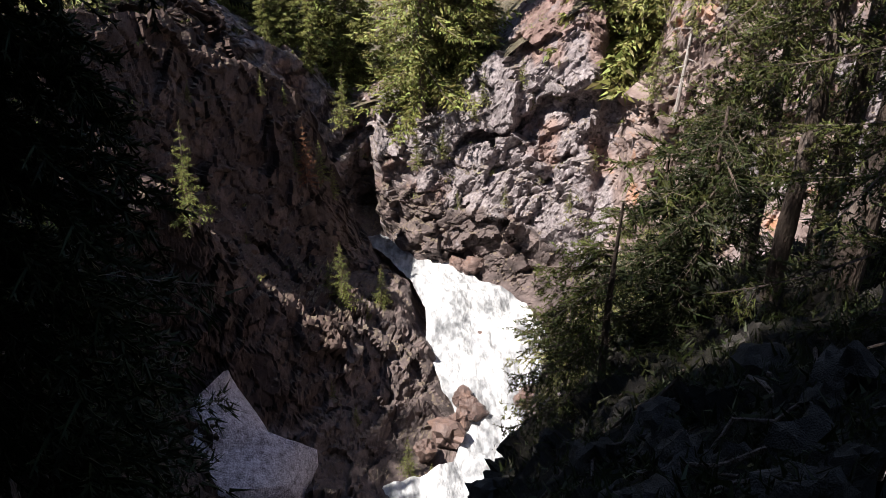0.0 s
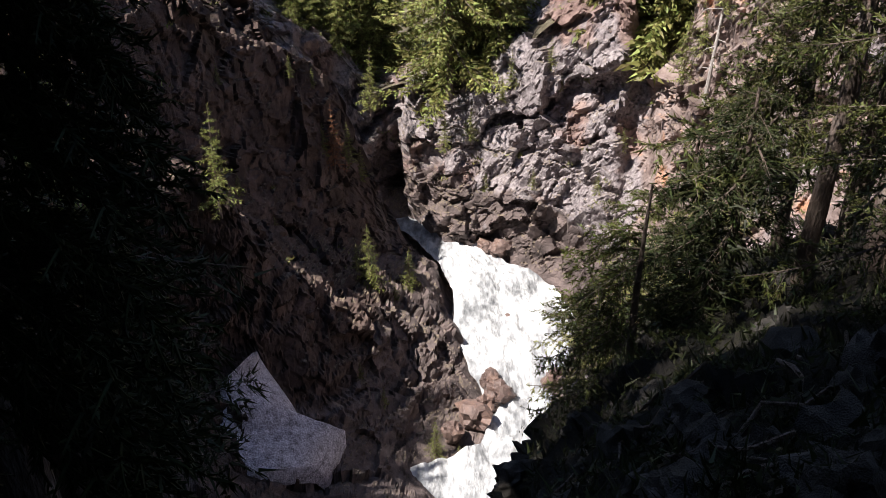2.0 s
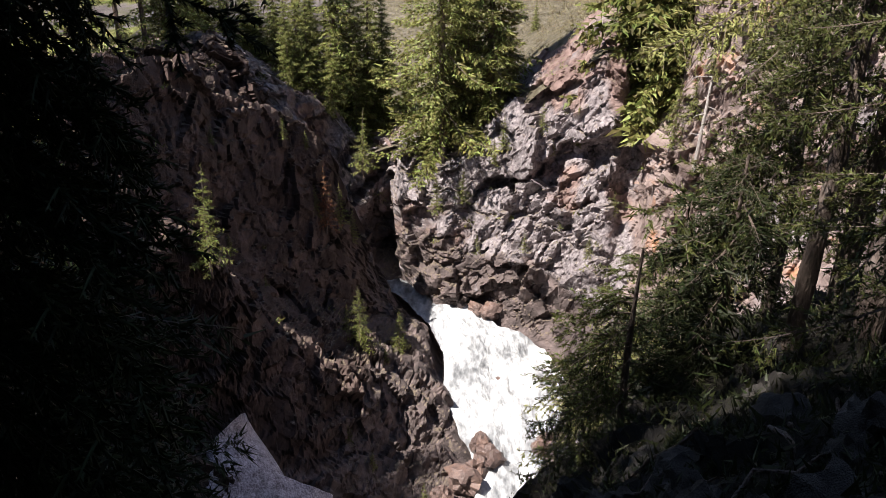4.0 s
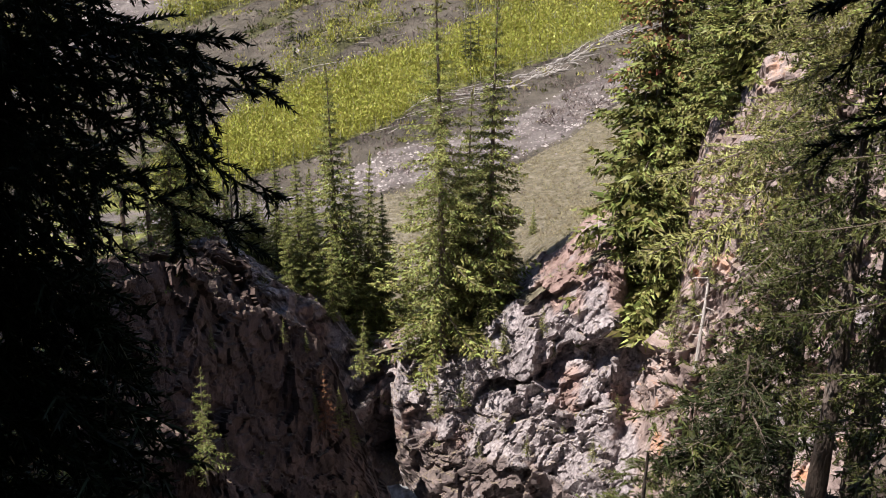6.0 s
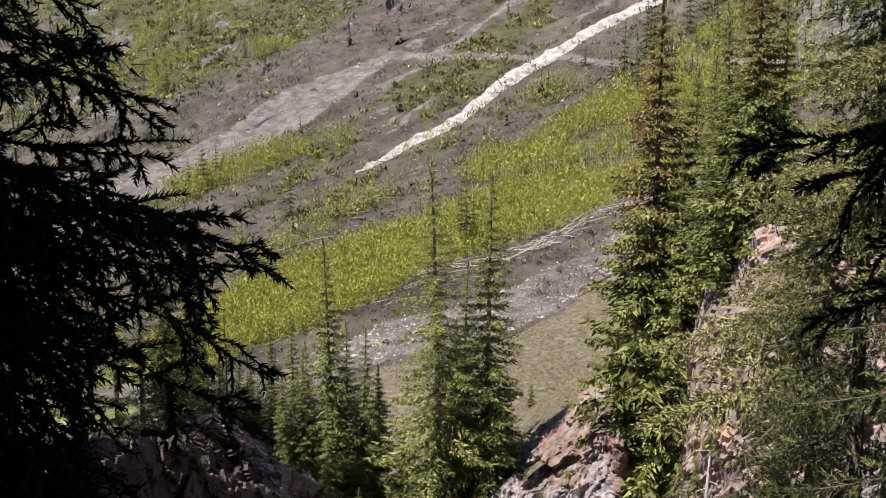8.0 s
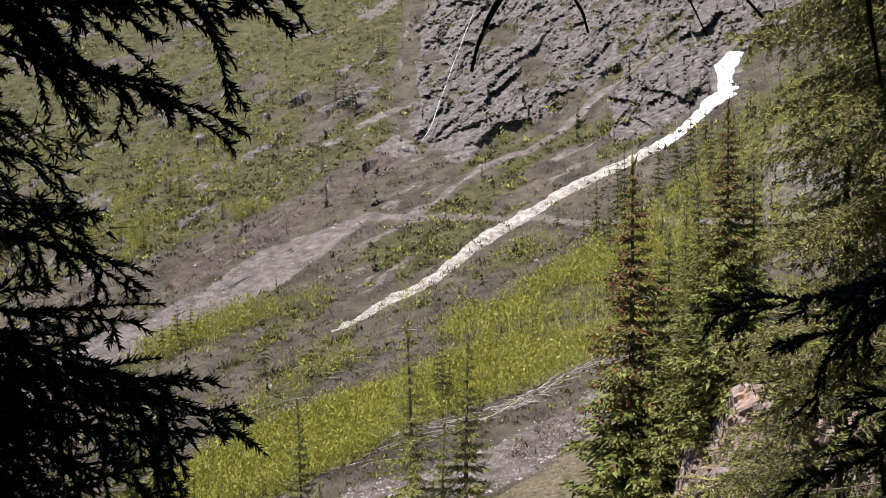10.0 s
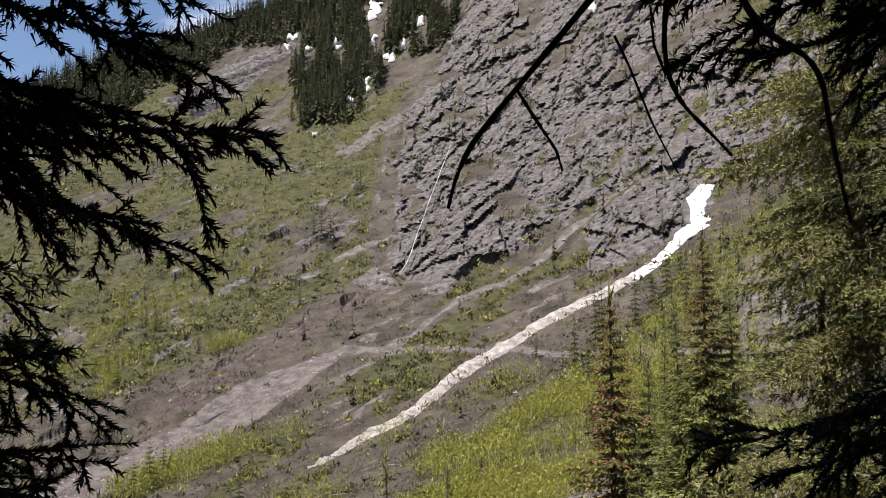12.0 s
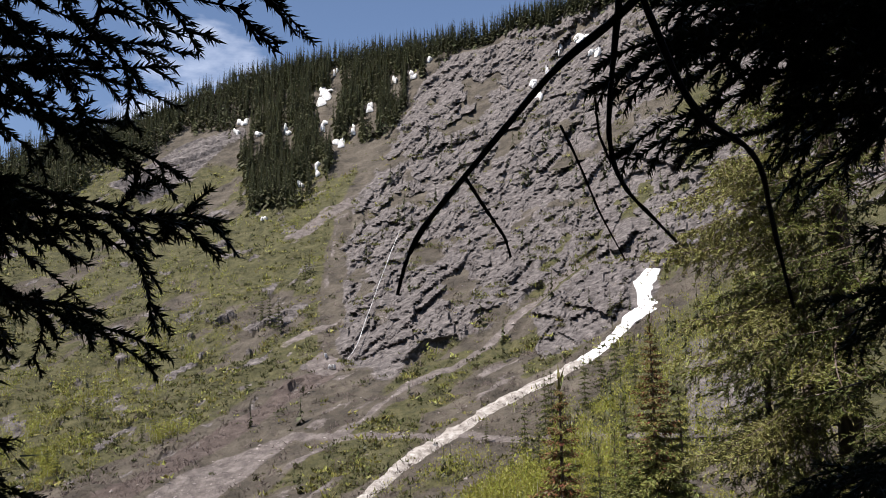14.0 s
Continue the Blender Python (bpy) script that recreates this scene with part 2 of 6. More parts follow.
def broken(p, scale, seed=0, tilt=0.9, squash=(1, 1, 1), step=1.0):
    """Relief of broken rock, about -1..1: each block of an uneven lattice is a plane with a tilt and a height of its own."""
    q = p / (scale * np.array(squash))
    b = np.floor(q).astype(np.int64)
    best = np.full(len(p), 1e9)
    out = np.zeros(len(p))
    for i in (-1, 0, 1):
        for j in (-1, 0, 1):
            for k in (-1, 0, 1):
                c = (b[:, 0] + i, b[:, 1] + j, b[:, 2] + k)
                d = np.stack([q[:, a] - c[a] - cells(*c, seed, a) for a in range(3)], 1)
                r = (d * d).sum(1)
                v = (cells(*c, seed, 3) * 2 - 1) * step
                for a in range(3):
                    v = v + d[:, a] * (cells(*c, seed, 4 + a) * 2 - 1) * tilt * 1.6
                near = r < best
                best = np.where(near, r, best)
                out = np.where(near, v, out)
    return out


def ramp(x, a, b):
    t = np.clip((x - a) / (b - a), 0, 1)
    return t * t * (3 - 2 * t)


# ---- mesh helpers ----


def mesh(name, verts, faces, mat, smooth=False, slots=None, which=None):
    """A mesh from arrays; faces all with the same number of corners."""
    me = bpy.data.meshes.new(name)
    verts = np.asarray(verts, dtype=np.float32)
    faces = np.asarray(faces, dtype=np.int32)
    n, k = faces.shape
    me.vertices.add(len(verts))
    me.vertices.foreach_set("co", verts.ravel())
    me.loops.add(n * k)
    me.loops.foreach_set("vertex_index", faces.ravel())
    me.polygons.add(n)
    me.polygons.foreach_set("loop_start", np.arange(0, n * k, k, dtype=np.int32))
    me.polygons.foreach_set("use_smooth", np.full(n, smooth))
    for m in (slots or [mat]):
        me.materials.append(m)
    if which is not None:
        me.polygons.foreach_set("material_index", np.asarray(which, dtype=np.int32))
    me.update(calc_edges=True)
    me.validate()
    return me


def thing(name, label, category, group="", at=None):
    ob = new(name)
    if at is not None:
        ob.matrix_basis = at
    return tagged(ob, label, category, group)


def part(name, me, parent, label=""):
    ob = new(name, me)
    ob.parent = parent
    return tagged(ob, label)


def grid_faces(rows, cols):
    i = np.arange(rows * cols).reshape(rows, cols)
    return np.stack([i[:-1, :-1], i[:-1, 1:], i[1:, 1:], i[1:, :-1]], -1).reshape(-1, 4)


def keyed(b, keys, values, soften=0.5):
    """Values at bearings b, between keys, with softened corners."""
    step = abs(b[1] - b[0]) if len(b) > 1 else 1
    out = np.interp(b, keys, values)
    n = int(soften / step)
    if n > 1:
        w = np.hanning(2 * n + 3)[1:-1]
        w /= w.sum()
        out = np.convolve(np.pad(out, n, mode="edge"), w, "valid")
    return out


def normals_of(p):
    """Normals of a grid of points (rows x cols x 3)."""
    u, v = np.gradient(p, axis=0), np.gradient(p, axis=1)
    n = np.cross(v, u)
    return n / (np.linalg.norm(n, axis=2, keepdims=True) + 1e-9)


def tan(deg):
    return np.tan(np.radians(deg))


def place(b, d, z):
    """A point from its bearing from the viewpoint, the way along the ground and the height."""
    return np.stack([d * np.sin(np.radians(b)), d * np.cos(np.radians(b)), z + 0 * d], -1)


def tube(path, radii, sides=6):
    """Vertices and faces of a round tapering limb along a path."""
    path, radii = np.asarray(path, float), np.asarray(radii, float)
    t = np.gradient(path, axis=0)
    t /= np.linalg.norm(t, axis=1, keepdims=True) + 1e-9
    ref = np.where(np.abs(t[:, 2:3]) > 0.9, [[1.0, 0, 0]], [[0, 0, 1.0]])
    u = np.cross(t, ref)
    u /= np.linalg.norm(u, axis=1, keepdims=True) + 1e-9
    v = np.cross(t, u)
    a = np.linspace(0, 2 * np.pi, sides, endpoint=False)
    p = path[:, None] + radii[:, None, None] * (np.cos(a)[None, :, None] * u[:, None] + np.sin(a)[None, :, None] * v[:, None])
    i = np.arange(len(path) * sides).reshape(len(path), sides)
    j = np.roll(i, -1, axis=1)
    f = np.stack([i[:-1], j[:-1], j[1:], i[1:]], -1).reshape(-1, 4)
    return p.reshape(-1, 3), f


def joined(pieces):
    """Several (vertices, faces) as one."""
    vs, fs, n = [], [], 0
    for v, f in pieces:
        vs.append(np.asarray(v, float))
        fs.append(np.asarray(f) + n)
        n += len(v)
    return np.concatenate(vs), np.concatenate(fs)


def blades(p, d, w):
    """Pointed leaf blades: roots p, ways d, half-widths w (all n x 3)."""
    n = len(p)
    v = np.stack([p, p + 0.45 * d + w, p + d, p + 0.45 * d - w], 1).reshape(-1, 3)
    return v, np.arange(4 * n).reshape(n, 4)


def spikes(p, d, w):
    """Narrow needle sprays: roots p, ways d, half-widths w (all n x 3)."""
    n = len(p)
    v = np.stack([p + 0.15 * d + w, p + 0.15 * d - w, p + d], 1).reshape(-1, 3)
    return v, np.arange(3 * n).reshape(n, 3)


def put(ob_mesh, name, label, category="", kind="structure"):
    return tagged(new(name, ob_mesh), label, category, "", kind)


def add_masks(me, **masks):
    for key, value in masks.items():
        a = me.attributes.new(key, "FLOAT", "POINT")
        a.data.foreach_set("value", np.asarray(value, dtype=np.float32).ravel())


# ---- the gorge: near slope, river bed, spur, fin of rock, far wall and rim, as profiles along each bearing ----
B = np.arange(-32, 32.01, 0.1)


def line(keys, d, z):
    return keyed(B, keys, d), keyed(B, keys, z)


k = (-32, -20, -8, 0, 4.4, 8, 12.9, 16.2, 23, 28, 32)
brink_d = keyed(B, k, (9, 10, 11, 13, 15, 16, 17, 18, 19, 19, 19), 1.5)
brink_z = EYE + brink_d * tan(keyed(B, k, (-44, -48, -51, -52, -46.9, -43.4, -38.2, -35.3, -31.3, -29.5, -28), 1.0))
stand = (0 * B + 1.3, 0 * B + 38.3)
shelf = (0 * B + 4.4, keyed(B, (-32, -6, 6, 32), (33.2, 33.0, 33.6, 35.2), 4.0))
brink = (brink_d, brink_z)
foot = (brink_d + 8, brink_z - 14)
floor = line((-32, -18, -12, -8, -2.5, 0.5, 4.4, 6.5, 8.1, 9.2, 12, 20, 32),
             (28, 34, 34, 36, 38.2, 37.2, 37.8, 43, 50.5, 52, 50, 44, 40),
             (13, 7, 3.6, 2.6, -0.6, -2.2, -2.4, -2.4, -1.8, 0.6, 5, 12, 16))
spur_foot = line((-32, -18, -13.8, -8, -2.5, 3.3, 3.7, 4.4, 6.5, 8.1, 9.2, 12, 20, 32),
                 (34, 38.5, 39.2, 39, 40.5, 42.8, 44, 44, 47, 52, 53, 51, 45, 41),
                 (12, 7.8, 6.5, 2.4, 0.2, 0.0, -1.9, -2.2, -2.2, -1.6, 1.0, 5.5, 12.5, 17))
spur_top = line((-32, -18, -15.8, -14, -12.4, -9.6, -7.4, -4.3, -0.4, 0.6, 2.3, 8.1, 9.2, 12, 20, 32),
                (35, 39, 39.6, 40.2, 41.2, 42.8, 44.3, 46.3, 47.4, 47.2, 47, 53, 53.4, 51.4, 45.4, 41.4),
                (18, 19, 18, 15.8, 11.9, 8.8, 6.7, 4.4, 1.5, 0.6, -1.8, -1.6, 1.2, 5.8, 13, 17.6))
fin_foot = line((-32, -18, -14, -10, -8, -5.4, -3, -1, -0.2, 8.1, 9.2, 12, 20, 32),
                (35.6, 42, 45.5, 49.5, 51.5, 54, 55.5, 56, 54.5, 54, 53.8, 51.8, 45.8, 41.8),
                (18.5, 17, 12, 7.6, 5.8, 3.6, 1.6, 0.2, -1.4, -1.4, 1.4, 6.1, 13.5, 18.2))
fin = line((-32, -20, -17.2, -14.3, -13.5, -12.8, -10.3, -8.44, -6.87, -6.48, -5.4, -4.43, -3.4, -2.4, -1.6, 0, 8.1, 9.2, 12, 20, 32),
           (39, 44, 46, 49, 50, 50.8, 53.5, 55.5, 57, 57.4, 58.4, 59, 59.2, 58.8, 57.8, 55.9, 54.3, 54.1, 52.1, 46.1, 42.1),
           (24, 24.6, 23.3, 22.1, 19.8, 19.3, 17.4, 15.4, 13.2, 10.8, 7.0, 3.6, 0.7, -0.6, -1.0, -1.2, -0.8, 2.0, 6.4, 14, 18.8))
fin_back = line((-32, -13, -10, -6.6, -4.9, -3.6, -2, 3, 8.1, 9.2, 12, 20, 32),
                (42, 54, 57, 60, 61, 61, 58.6, 56.5, 54.6, 54.4, 52.4, 46.4, 42.4),
                (22, 16, 12, 5, 1, 0.2, -0.8, -1.2, -0.4, 2.2, 6.7, 14.5, 19.4))
wall_foot = line((-32, -13, -10, -6.6, -5.6, -4.6, -4.2, -2.9, -2.4, -1, 4, 5.8, 8.1, 10, 11.5, 14, 20, 32),
                 (46, 57, 60, 62.4, 63.2, 65, 66, 66, 61.6, 58.4, 57, 55.6, 55, 54.6, 54, 51.5, 46.8, 42.8),
                 (21, 18, 14, 3, 1.6, 0.8, 0.3, 0.3, 0.0, -0.3, -0.3, -0.3, 0.2, 3, 5, 8, 15, 20))
wall_mid = line((-32, -13, -10, -6.6, -5.6, -4.7, -4.3, -3.0, -2.6, -0.5, 3.5, 7, 10.3, 10.9, 12.2, 13.2, 14.2, 17, 20, 32),
                (47, 58, 61, 63, 63.3, 64, 65.5, 65.5, 61.4, 59.5, 58.4, 57.3, 56.4, 58.2, 57.6, 54, 51.4, 48.3, 47.2, 43.2),
                (21, 18.5, 15, 9, 6.4, 5.4, 5.0, 5.8, 6.3, 5.2, 6.8, 8.6, 10, 9.4, 9.6, 13, 14.4, 17.6, 19, 25))
wall_top = line((-32, -13, -10, -6.6, -4.9, -4.4, -4.0, -2.8, -1.6, 0.2, 3.2, 5.8, 7, 9.05, 10.4, 11.0, 12.4, 13.7, 14.2, 14.9, 16.2, 17.05, 19.1, 21.2, 32),
                (48, 60.5, 62.5, 64, 63.8, 64, 64.4, 63.6, 62.0, 61.6, 61.2, 60.6, 60, 59, 58, 60.5, 60, 58, 54, 53, 51, 50, 48.6, 47.4, 44),
                (21, 19, 15.5, 12.2, 9.2, 9.4, 9.4, 10.2, 10.2, 10.4, 12.6, 15.6, 16.6, 18.6, 17.6, 14.4, 14.4, 15.2, 24.4, 26.6, 29.2, 30.9, 31.9, 32.7, 36))
rim = (wall_top[0] + 6, wall_top[1] + keyed(B, (-32, -14, -6, 3, 8, 12, 19, 32), (-2, -1.5, -1, -0.6, 0.6, 3, 2, 2)))


def sheet(lines, counts, relief):
    """Points of a ground sheet between profile lines, and the strength of its relief."""
    rows, amp = [], []
    for i, (a, b) in enumerate(zip(lines[:-1], lines[1:])):
        n = counts[i]
        for s in np.arange(n) / n:
            rows.append(place(B, a[0] * (1 - s) + b[0] * s, a[1] * (1 - s) + b[1] * s))
            amp.append(np.full(len(B), relief[i] * (1 - s) + relief[i + 1] * s))
    rows.append(place(B, *lines[-1]))
    amp.append(np.full(len(B), relief[-1]))
    p, amp = np.stack(rows), np.stack(amp)
    for _ in range(3):
        p[1:-1] = 0.25 * p[:-2] + 0.5 * p[1:-1] + 0.25 * p[2:]
    return p, amp


def weather(p, amp, sizes, squash=(1, 1, 1), cut=0.9, grain=0.05, toward=0.0):
    """Breaks a sheet up into leaning facets with long cracks through them, along its normals. sizes: (scale, strength) pairs."""
    n = normals_of(p).reshape(-1, 3)
    flat = p.reshape(-1, 3).copy()
    warp = np.stack([rough_noise(flat, 3.0, 4, 40 + i) for i in range(3)], 1)
    lean = flat @ np.array([[1, 0.15, 0.3], [-0.1, 1, 0.2], [-0.5, 0.1, 1]])  # the joints dip to one side
    move = np.zeros(len(flat))
    for i, (scale, strength) in enumerate(sizes):
        move += strength * broken(lean + warp * scale * 0.3, scale, 11 + i, squash=squash, step=0.42, tilt=1.3)
    for i, (size, stretch, wide, deep) in enumerate(((4.2, (1, 1, 0.42), 0.03, 0.65), (2.6, (0.7, 0.7, 1.1), 0.035, 0.5), (1.3, (1, 1, 0.6), 0.06, 0.3))):
        line_ = rough_noise((lean + 0.35 * warp) * np.array(stretch), size, 4, 120 + 9 * i)  # cracks follow its zero
        gape = ramp(soft_noise(flat, 1.6 * size, 63 + i), -0.35, 0.4)
        move -= cut * deep * gape * np.exp(-(line_ / wide) ** 2)
    move += grain * rough_noise(flat, 0.45, 3, 150)
    move = move.reshape(p.shape[:2])
    out = np.array([0, 0, EYE]) - flat
    out /= np.linalg.norm(out, axis=1, keepdims=True)
    n = n * -np.sign((n * -out).sum(1))[:, None]
    n = (1 - toward) * n + toward * out
    return (flat + n * (move * amp).ravel()[:, None]).reshape(p.shape)


near_p, near_a = sheet([(0 * B + 0.02, stand[1]), stand, shelf, brink, foot], [3, 20, 64, 30], [0.0, 0.15, 0.6, 0.9, 0.9])
near_p = weather(near_p, near_a, ((1.6, 0.22), (0.7, 0.14)))
near_p[..., 2] += near_a * (0.7 * rough_noise(near_p.reshape(-1, 3), 3.0, 7, 7) + 0.12 * rough_noise(near_p.reshape(-1, 3), 0.35, 3, 17)).reshape(near_a.shape)
ground = put(mesh("ground", near_p.reshape(-1, 3), grid_faces(*near_p.shape[:2]), M_SLOPE), "ground", "steep slope of soil and broken stone, shade put into its colour", "ground")

gorge_p, gorge_a = sheet([foot, floor, spur_foot, spur_top, fin_foot, fin, fin_back, wall_foot, wall_mid, wall_top, rim],
                         [36, 18, 40, 24, 84, 20, 16, 74, 74, 26], [0.6, 0.6, 0.8, 0.9, 0.7, 0.7, 0.5, 0.8, 0.95, 0.75, 0.35])
gorge_a *= 1 - 0.6 * ramp(B, 10.2, 11.2) * ramp(13.2 - B, 0, 0.6)
gorge_a *= 1 - 0.1 * ramp(-2.5 - B, 0, 1) * ramp(62 - np.hypot(gorge_p[..., 0], gorge_p[..., 1]), 0, 2)
bed = np.clip((gorge_p[..., 2] + 0.5) / 1.5, 0.15, 1)
gorge_q = weather(gorge_p, gorge_a * bed, ((6.0, 0.7), (2.7, 0.5), (1.3, 0.27), (0.62, 0.11)), squash=(0.95, 0.95, 1.2), cut=0.8, toward=0.65)
gorge_me = mesh("gorge_wall", gorge_q.reshape(-1, 3), grid_faces(*gorge_q.shape[:2]), M_ROCK)
flat = gorge_q.reshape(-1, 3)


def rock_tints(flat):
    """Where the gorge's rock is brown, orange, wet or rust-dark; the rust tint also paints the fin's and spur's shade.
    """
    gb = np.degrees(np.arctan2(flat[:, 0], flat[:, 1]))
    gd = np.hypot(flat[:, 0], flat[:, 1])
    blot = rough_noise(flat, 5.0, 4, 3)
    return dict(orange=ramp(gb, 10.8, 12.6) * ramp(flat[:, 2], 1.5, 5) * np.clip(0.75 + 0.8 * blot - 0.15 * ramp(gb, 14, 16), 0, 1),
                brown=np.clip(0.12 + 0.9 * rough_noise(flat, 4.5, 4, 8) + 0.5 * ramp(gb, 3, 5) * ramp(12 - gb, 0, 1) * ramp(flat[:, 2], 12, 16), 0, 0.7),
                # laid over fin and spur by bearing and distance, where shade is painted
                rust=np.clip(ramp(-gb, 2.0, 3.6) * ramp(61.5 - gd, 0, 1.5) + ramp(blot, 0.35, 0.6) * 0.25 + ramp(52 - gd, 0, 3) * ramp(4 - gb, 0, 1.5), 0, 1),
                wet=ramp(5.2 - flat[:, 2] + 2.2 * blot, 0, 2.4) * ramp(gd, 30, 36) * ramp(rough_noise(flat, 1.5, 3, 6), -0.9, -0.2))


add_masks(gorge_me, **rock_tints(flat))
gorge_wall = put(gorge_me, "gorge_wall", "broken grey and rust-coloured rock walls of a gorge, shade put into the fin's colour", "cliff")

def block_kit(count, seed):
    """Angular blocks about one metre across, as (vertices, triangles)."""
    r = np.random.RandomState(seed)
    kit = []
    for _ in range(count):
        bm = bmesh.new()
        corners = np.array([(x, y, z) for x in (-1, 1) for y in (-1, 1) for z in (-1, 1)]) * 0.5
        pts = np.concatenate([corners * r.uniform(0.55, 1.05, (8, 3)), r.uniform(-0.55, 0.55, (5, 3))])
        for co in pts * np.array([1.0, 0.8, 0.75]):
            bm.verts.new(co)
        hull = bmesh.ops.convex_hull(bm, input=bm.verts)
        loose = [x for x in hull["geom_interior"] if isinstance(x, bmesh.types.BMVert)]
        bmesh.ops.delete(bm, geom=loose, context="VERTS")
        bmesh.ops.triangulate(bm, faces=bm.faces)
        bm.verts.index_update()
        kit.append((np.array([x.co for x in bm.verts]), np.array([[x.index for x in f.verts] for f in bm.faces])))
        bm.free()
    return kit


def rock_blocks():
    """Fractured blocks that stand out of the gorge's walls, thickest on the far wall."""
    r = np.random.RandomState(91)
    kit = block_kit(14, 90)
    n = normals_of(gorge_p).reshape(-1, 3)
    at = gorge_q.reshape(-1, 3)
    n *= -np.sign(((at - np.array([0, 0, EYE])) * n).sum(1))[:, None]
    gb = np.tile(B, gorge_q.shape[0])
    gd = np.hypot(at[:, 0], at[:, 1])
    clump = ramp(rough_noise(at, 3.2, 3, 96), -0.05, 0.3)
    far = ramp(gd, 52, 54) * ramp(gb, -4.5, -3.5) * ramp(10.4 - gb, 0, 0.8)
    orange = ramp(gb, 11.4, 12.2) * ramp(23 - gb, 0, 1) * ramp(gd, 44, 46)
    spur = ramp(gd, 38, 40) * ramp(49 - gd, 0, 2) * ramp(gb, -11, -8) * ramp(3.4 - gb, 0, 1)
    odds = (0.012 * far * clump + 0.014 * orange * (0.2 + clump) + 0.02 * spur * clump + 0.05 * ramp(gb, 12.2, 12.6) * ramp(15.2 - gb, 0, 0.4) * ramp(gd, 44, 46) * ramp(at[:, 2], 10, 12) * ramp(16 - at[:, 2], 0, 2)) * ramp(at[:, 2], 0.5, 1.5) * ramp(0.85 - np.abs(n[:, 2]), 0, 0.2)
    pick = np.flatnonzero(r.rand(len(at)) < odds)
    size = np.minimum(0.22 * (1 - r.rand(len(pick))) ** -0.6, 1.4)
    size = np.where(gb[pick] > 14, np.minimum(size, 0.8), np.where(gb[pick] < 12, np.minimum(size, 0.6), size))
    order = np.argsort(-size)
    single = {}
    pieces = []
    for rank, k in enumerate(order):
        i, kind = pick[k], r.randint(len(kit))
        v, f = kit[kind]
        turn = pose(0, 0, 0, -24 + 14 * r.randn(), 18 + 16 * r.randn(), -35 + 22 * r.randn() + 90 * r.randint(4))
        spot_ = Vector(at[i] + n[i] * size[k] * r.uniform(-0.42, 0.0))
        m = Matrix.Translation(spot_) @ turn @ Matrix.Diagonal((1.3 * size[k], 0.9 * size[k], 0.8 * size[k], 1))
        if rank >= 290:
            m3 = np.array(m)
            pieces.append((v @ m3[:3, :3].T + m3[:3, 3], f))
            continue
        tint = {key: round(2 * float(x[0])) / 2 for key, x in rock_tints(at[i:i + 1]).items()}
        key = (kind, *tint.values())
        if key not in single:
            single[key] = mesh("block", v, f, M_ROCK)
            add_masks(single[key], **{a: np.full(len(v), x) for a, x in tint.items()})
        ob = new("block", single[key])
        ob.parent = gorge_wall
        ob.matrix_basis = m
    v, f = joined(pieces)
    me = mesh("rock_blocks", v, f, M_ROCK)
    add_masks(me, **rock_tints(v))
    tagged(new("rock_blocks", me), "angular fractured grey and brown blocks in the gorge walls", "rocks", "", "stuff")


rock_blocks()

# ---- valley and mountain ----
EL = np.array([-17.5, -14, -10, -6, -2, 2, 6, 10, 14, 18, 22, 26])
RD = np.array([105, 135, 175, 225, 285, 345, 410, 490, 575, 665, 760, 860.0])
ridge_el = keyed(B, (-32, -20.8, -17.9, -13.8, -9.5, -5.8, -1.4, 3.2, 6.4, 9.7, 11.4, 20, 32), (9, 12.0, 13.8, 15.5, 17.1, 18.8, 20.0, 20.6, 21.0, 21.8, 22.3, 24, 25), 1.5)


def reach(b, el):
    """How far off the mountain is along a bearing at an elevation."""
    return np.interp(el, EL, RD) * (1 - 0.011 * b)


MROWS = 400
hidden = 7 * ramp(B, 12.3, 13.1)  # behind the outcrop the slope lies well below its crest
rows = [place(B, wall_top[0], wall_top[1] - 0.4 - hidden), place(B, rim[0], rim[1] - 0.15 - hidden)]
for s in np.linspace(0, 1, MROWS):
    el = -17.5 + (ridge_el + 17.5) * s
    rows.append(place(B, reach(B, el), EYE + reach(B, el) * tan(el)))
over = reach(B, ridge_el)
rows.append(place(B, over + 40, EYE + over * tan(ridge_el) - 8))
rows.append(place(B, over + 400, 0 * B + 60))
rows.append(place(B, 0 * B + 4500, 0 * B + 60))
mp = np.stack(rows)
lead = np.linspace(0, 1, 12)[1:-1]
mp = np.concatenate([mp[:2], np.stack([mp[1] * (1 - s) + mp[2] * s for s in lead]), mp[2:]])
MB = np.tile(B, mp.shape[0])
m0 = mp.reshape(-1, 3)
MEL = np.degrees(np.arctan2(m0[:, 2] - EYE, np.hypot(m0[:, 0], m0[:, 1])))
mblot = rough_noise(m0, 60.0, 5, 21)
mfine = rough_noise(m0, 14.0, 4, 25)


def snow_line(b):
    """Elevation of the snow tongue's middle at a bearing; the strips of the slope run alongside it."""
    return np.interp(b, (-28, -15, -10, -4.5, -0.95, 2.2, 5.3, 8.4, 11.5, 14.5, 16, 20, 28), (-18.0, -11.6, -9.2, -6.4, -4.5, -2.7, -0.7, 1.1, 2.6, 4.5, 5.8, 8.2, 12.5))


def between(x, low, high, soft):
    return ramp(x - low, -soft, soft) * ramp(high - x, -soft, soft)


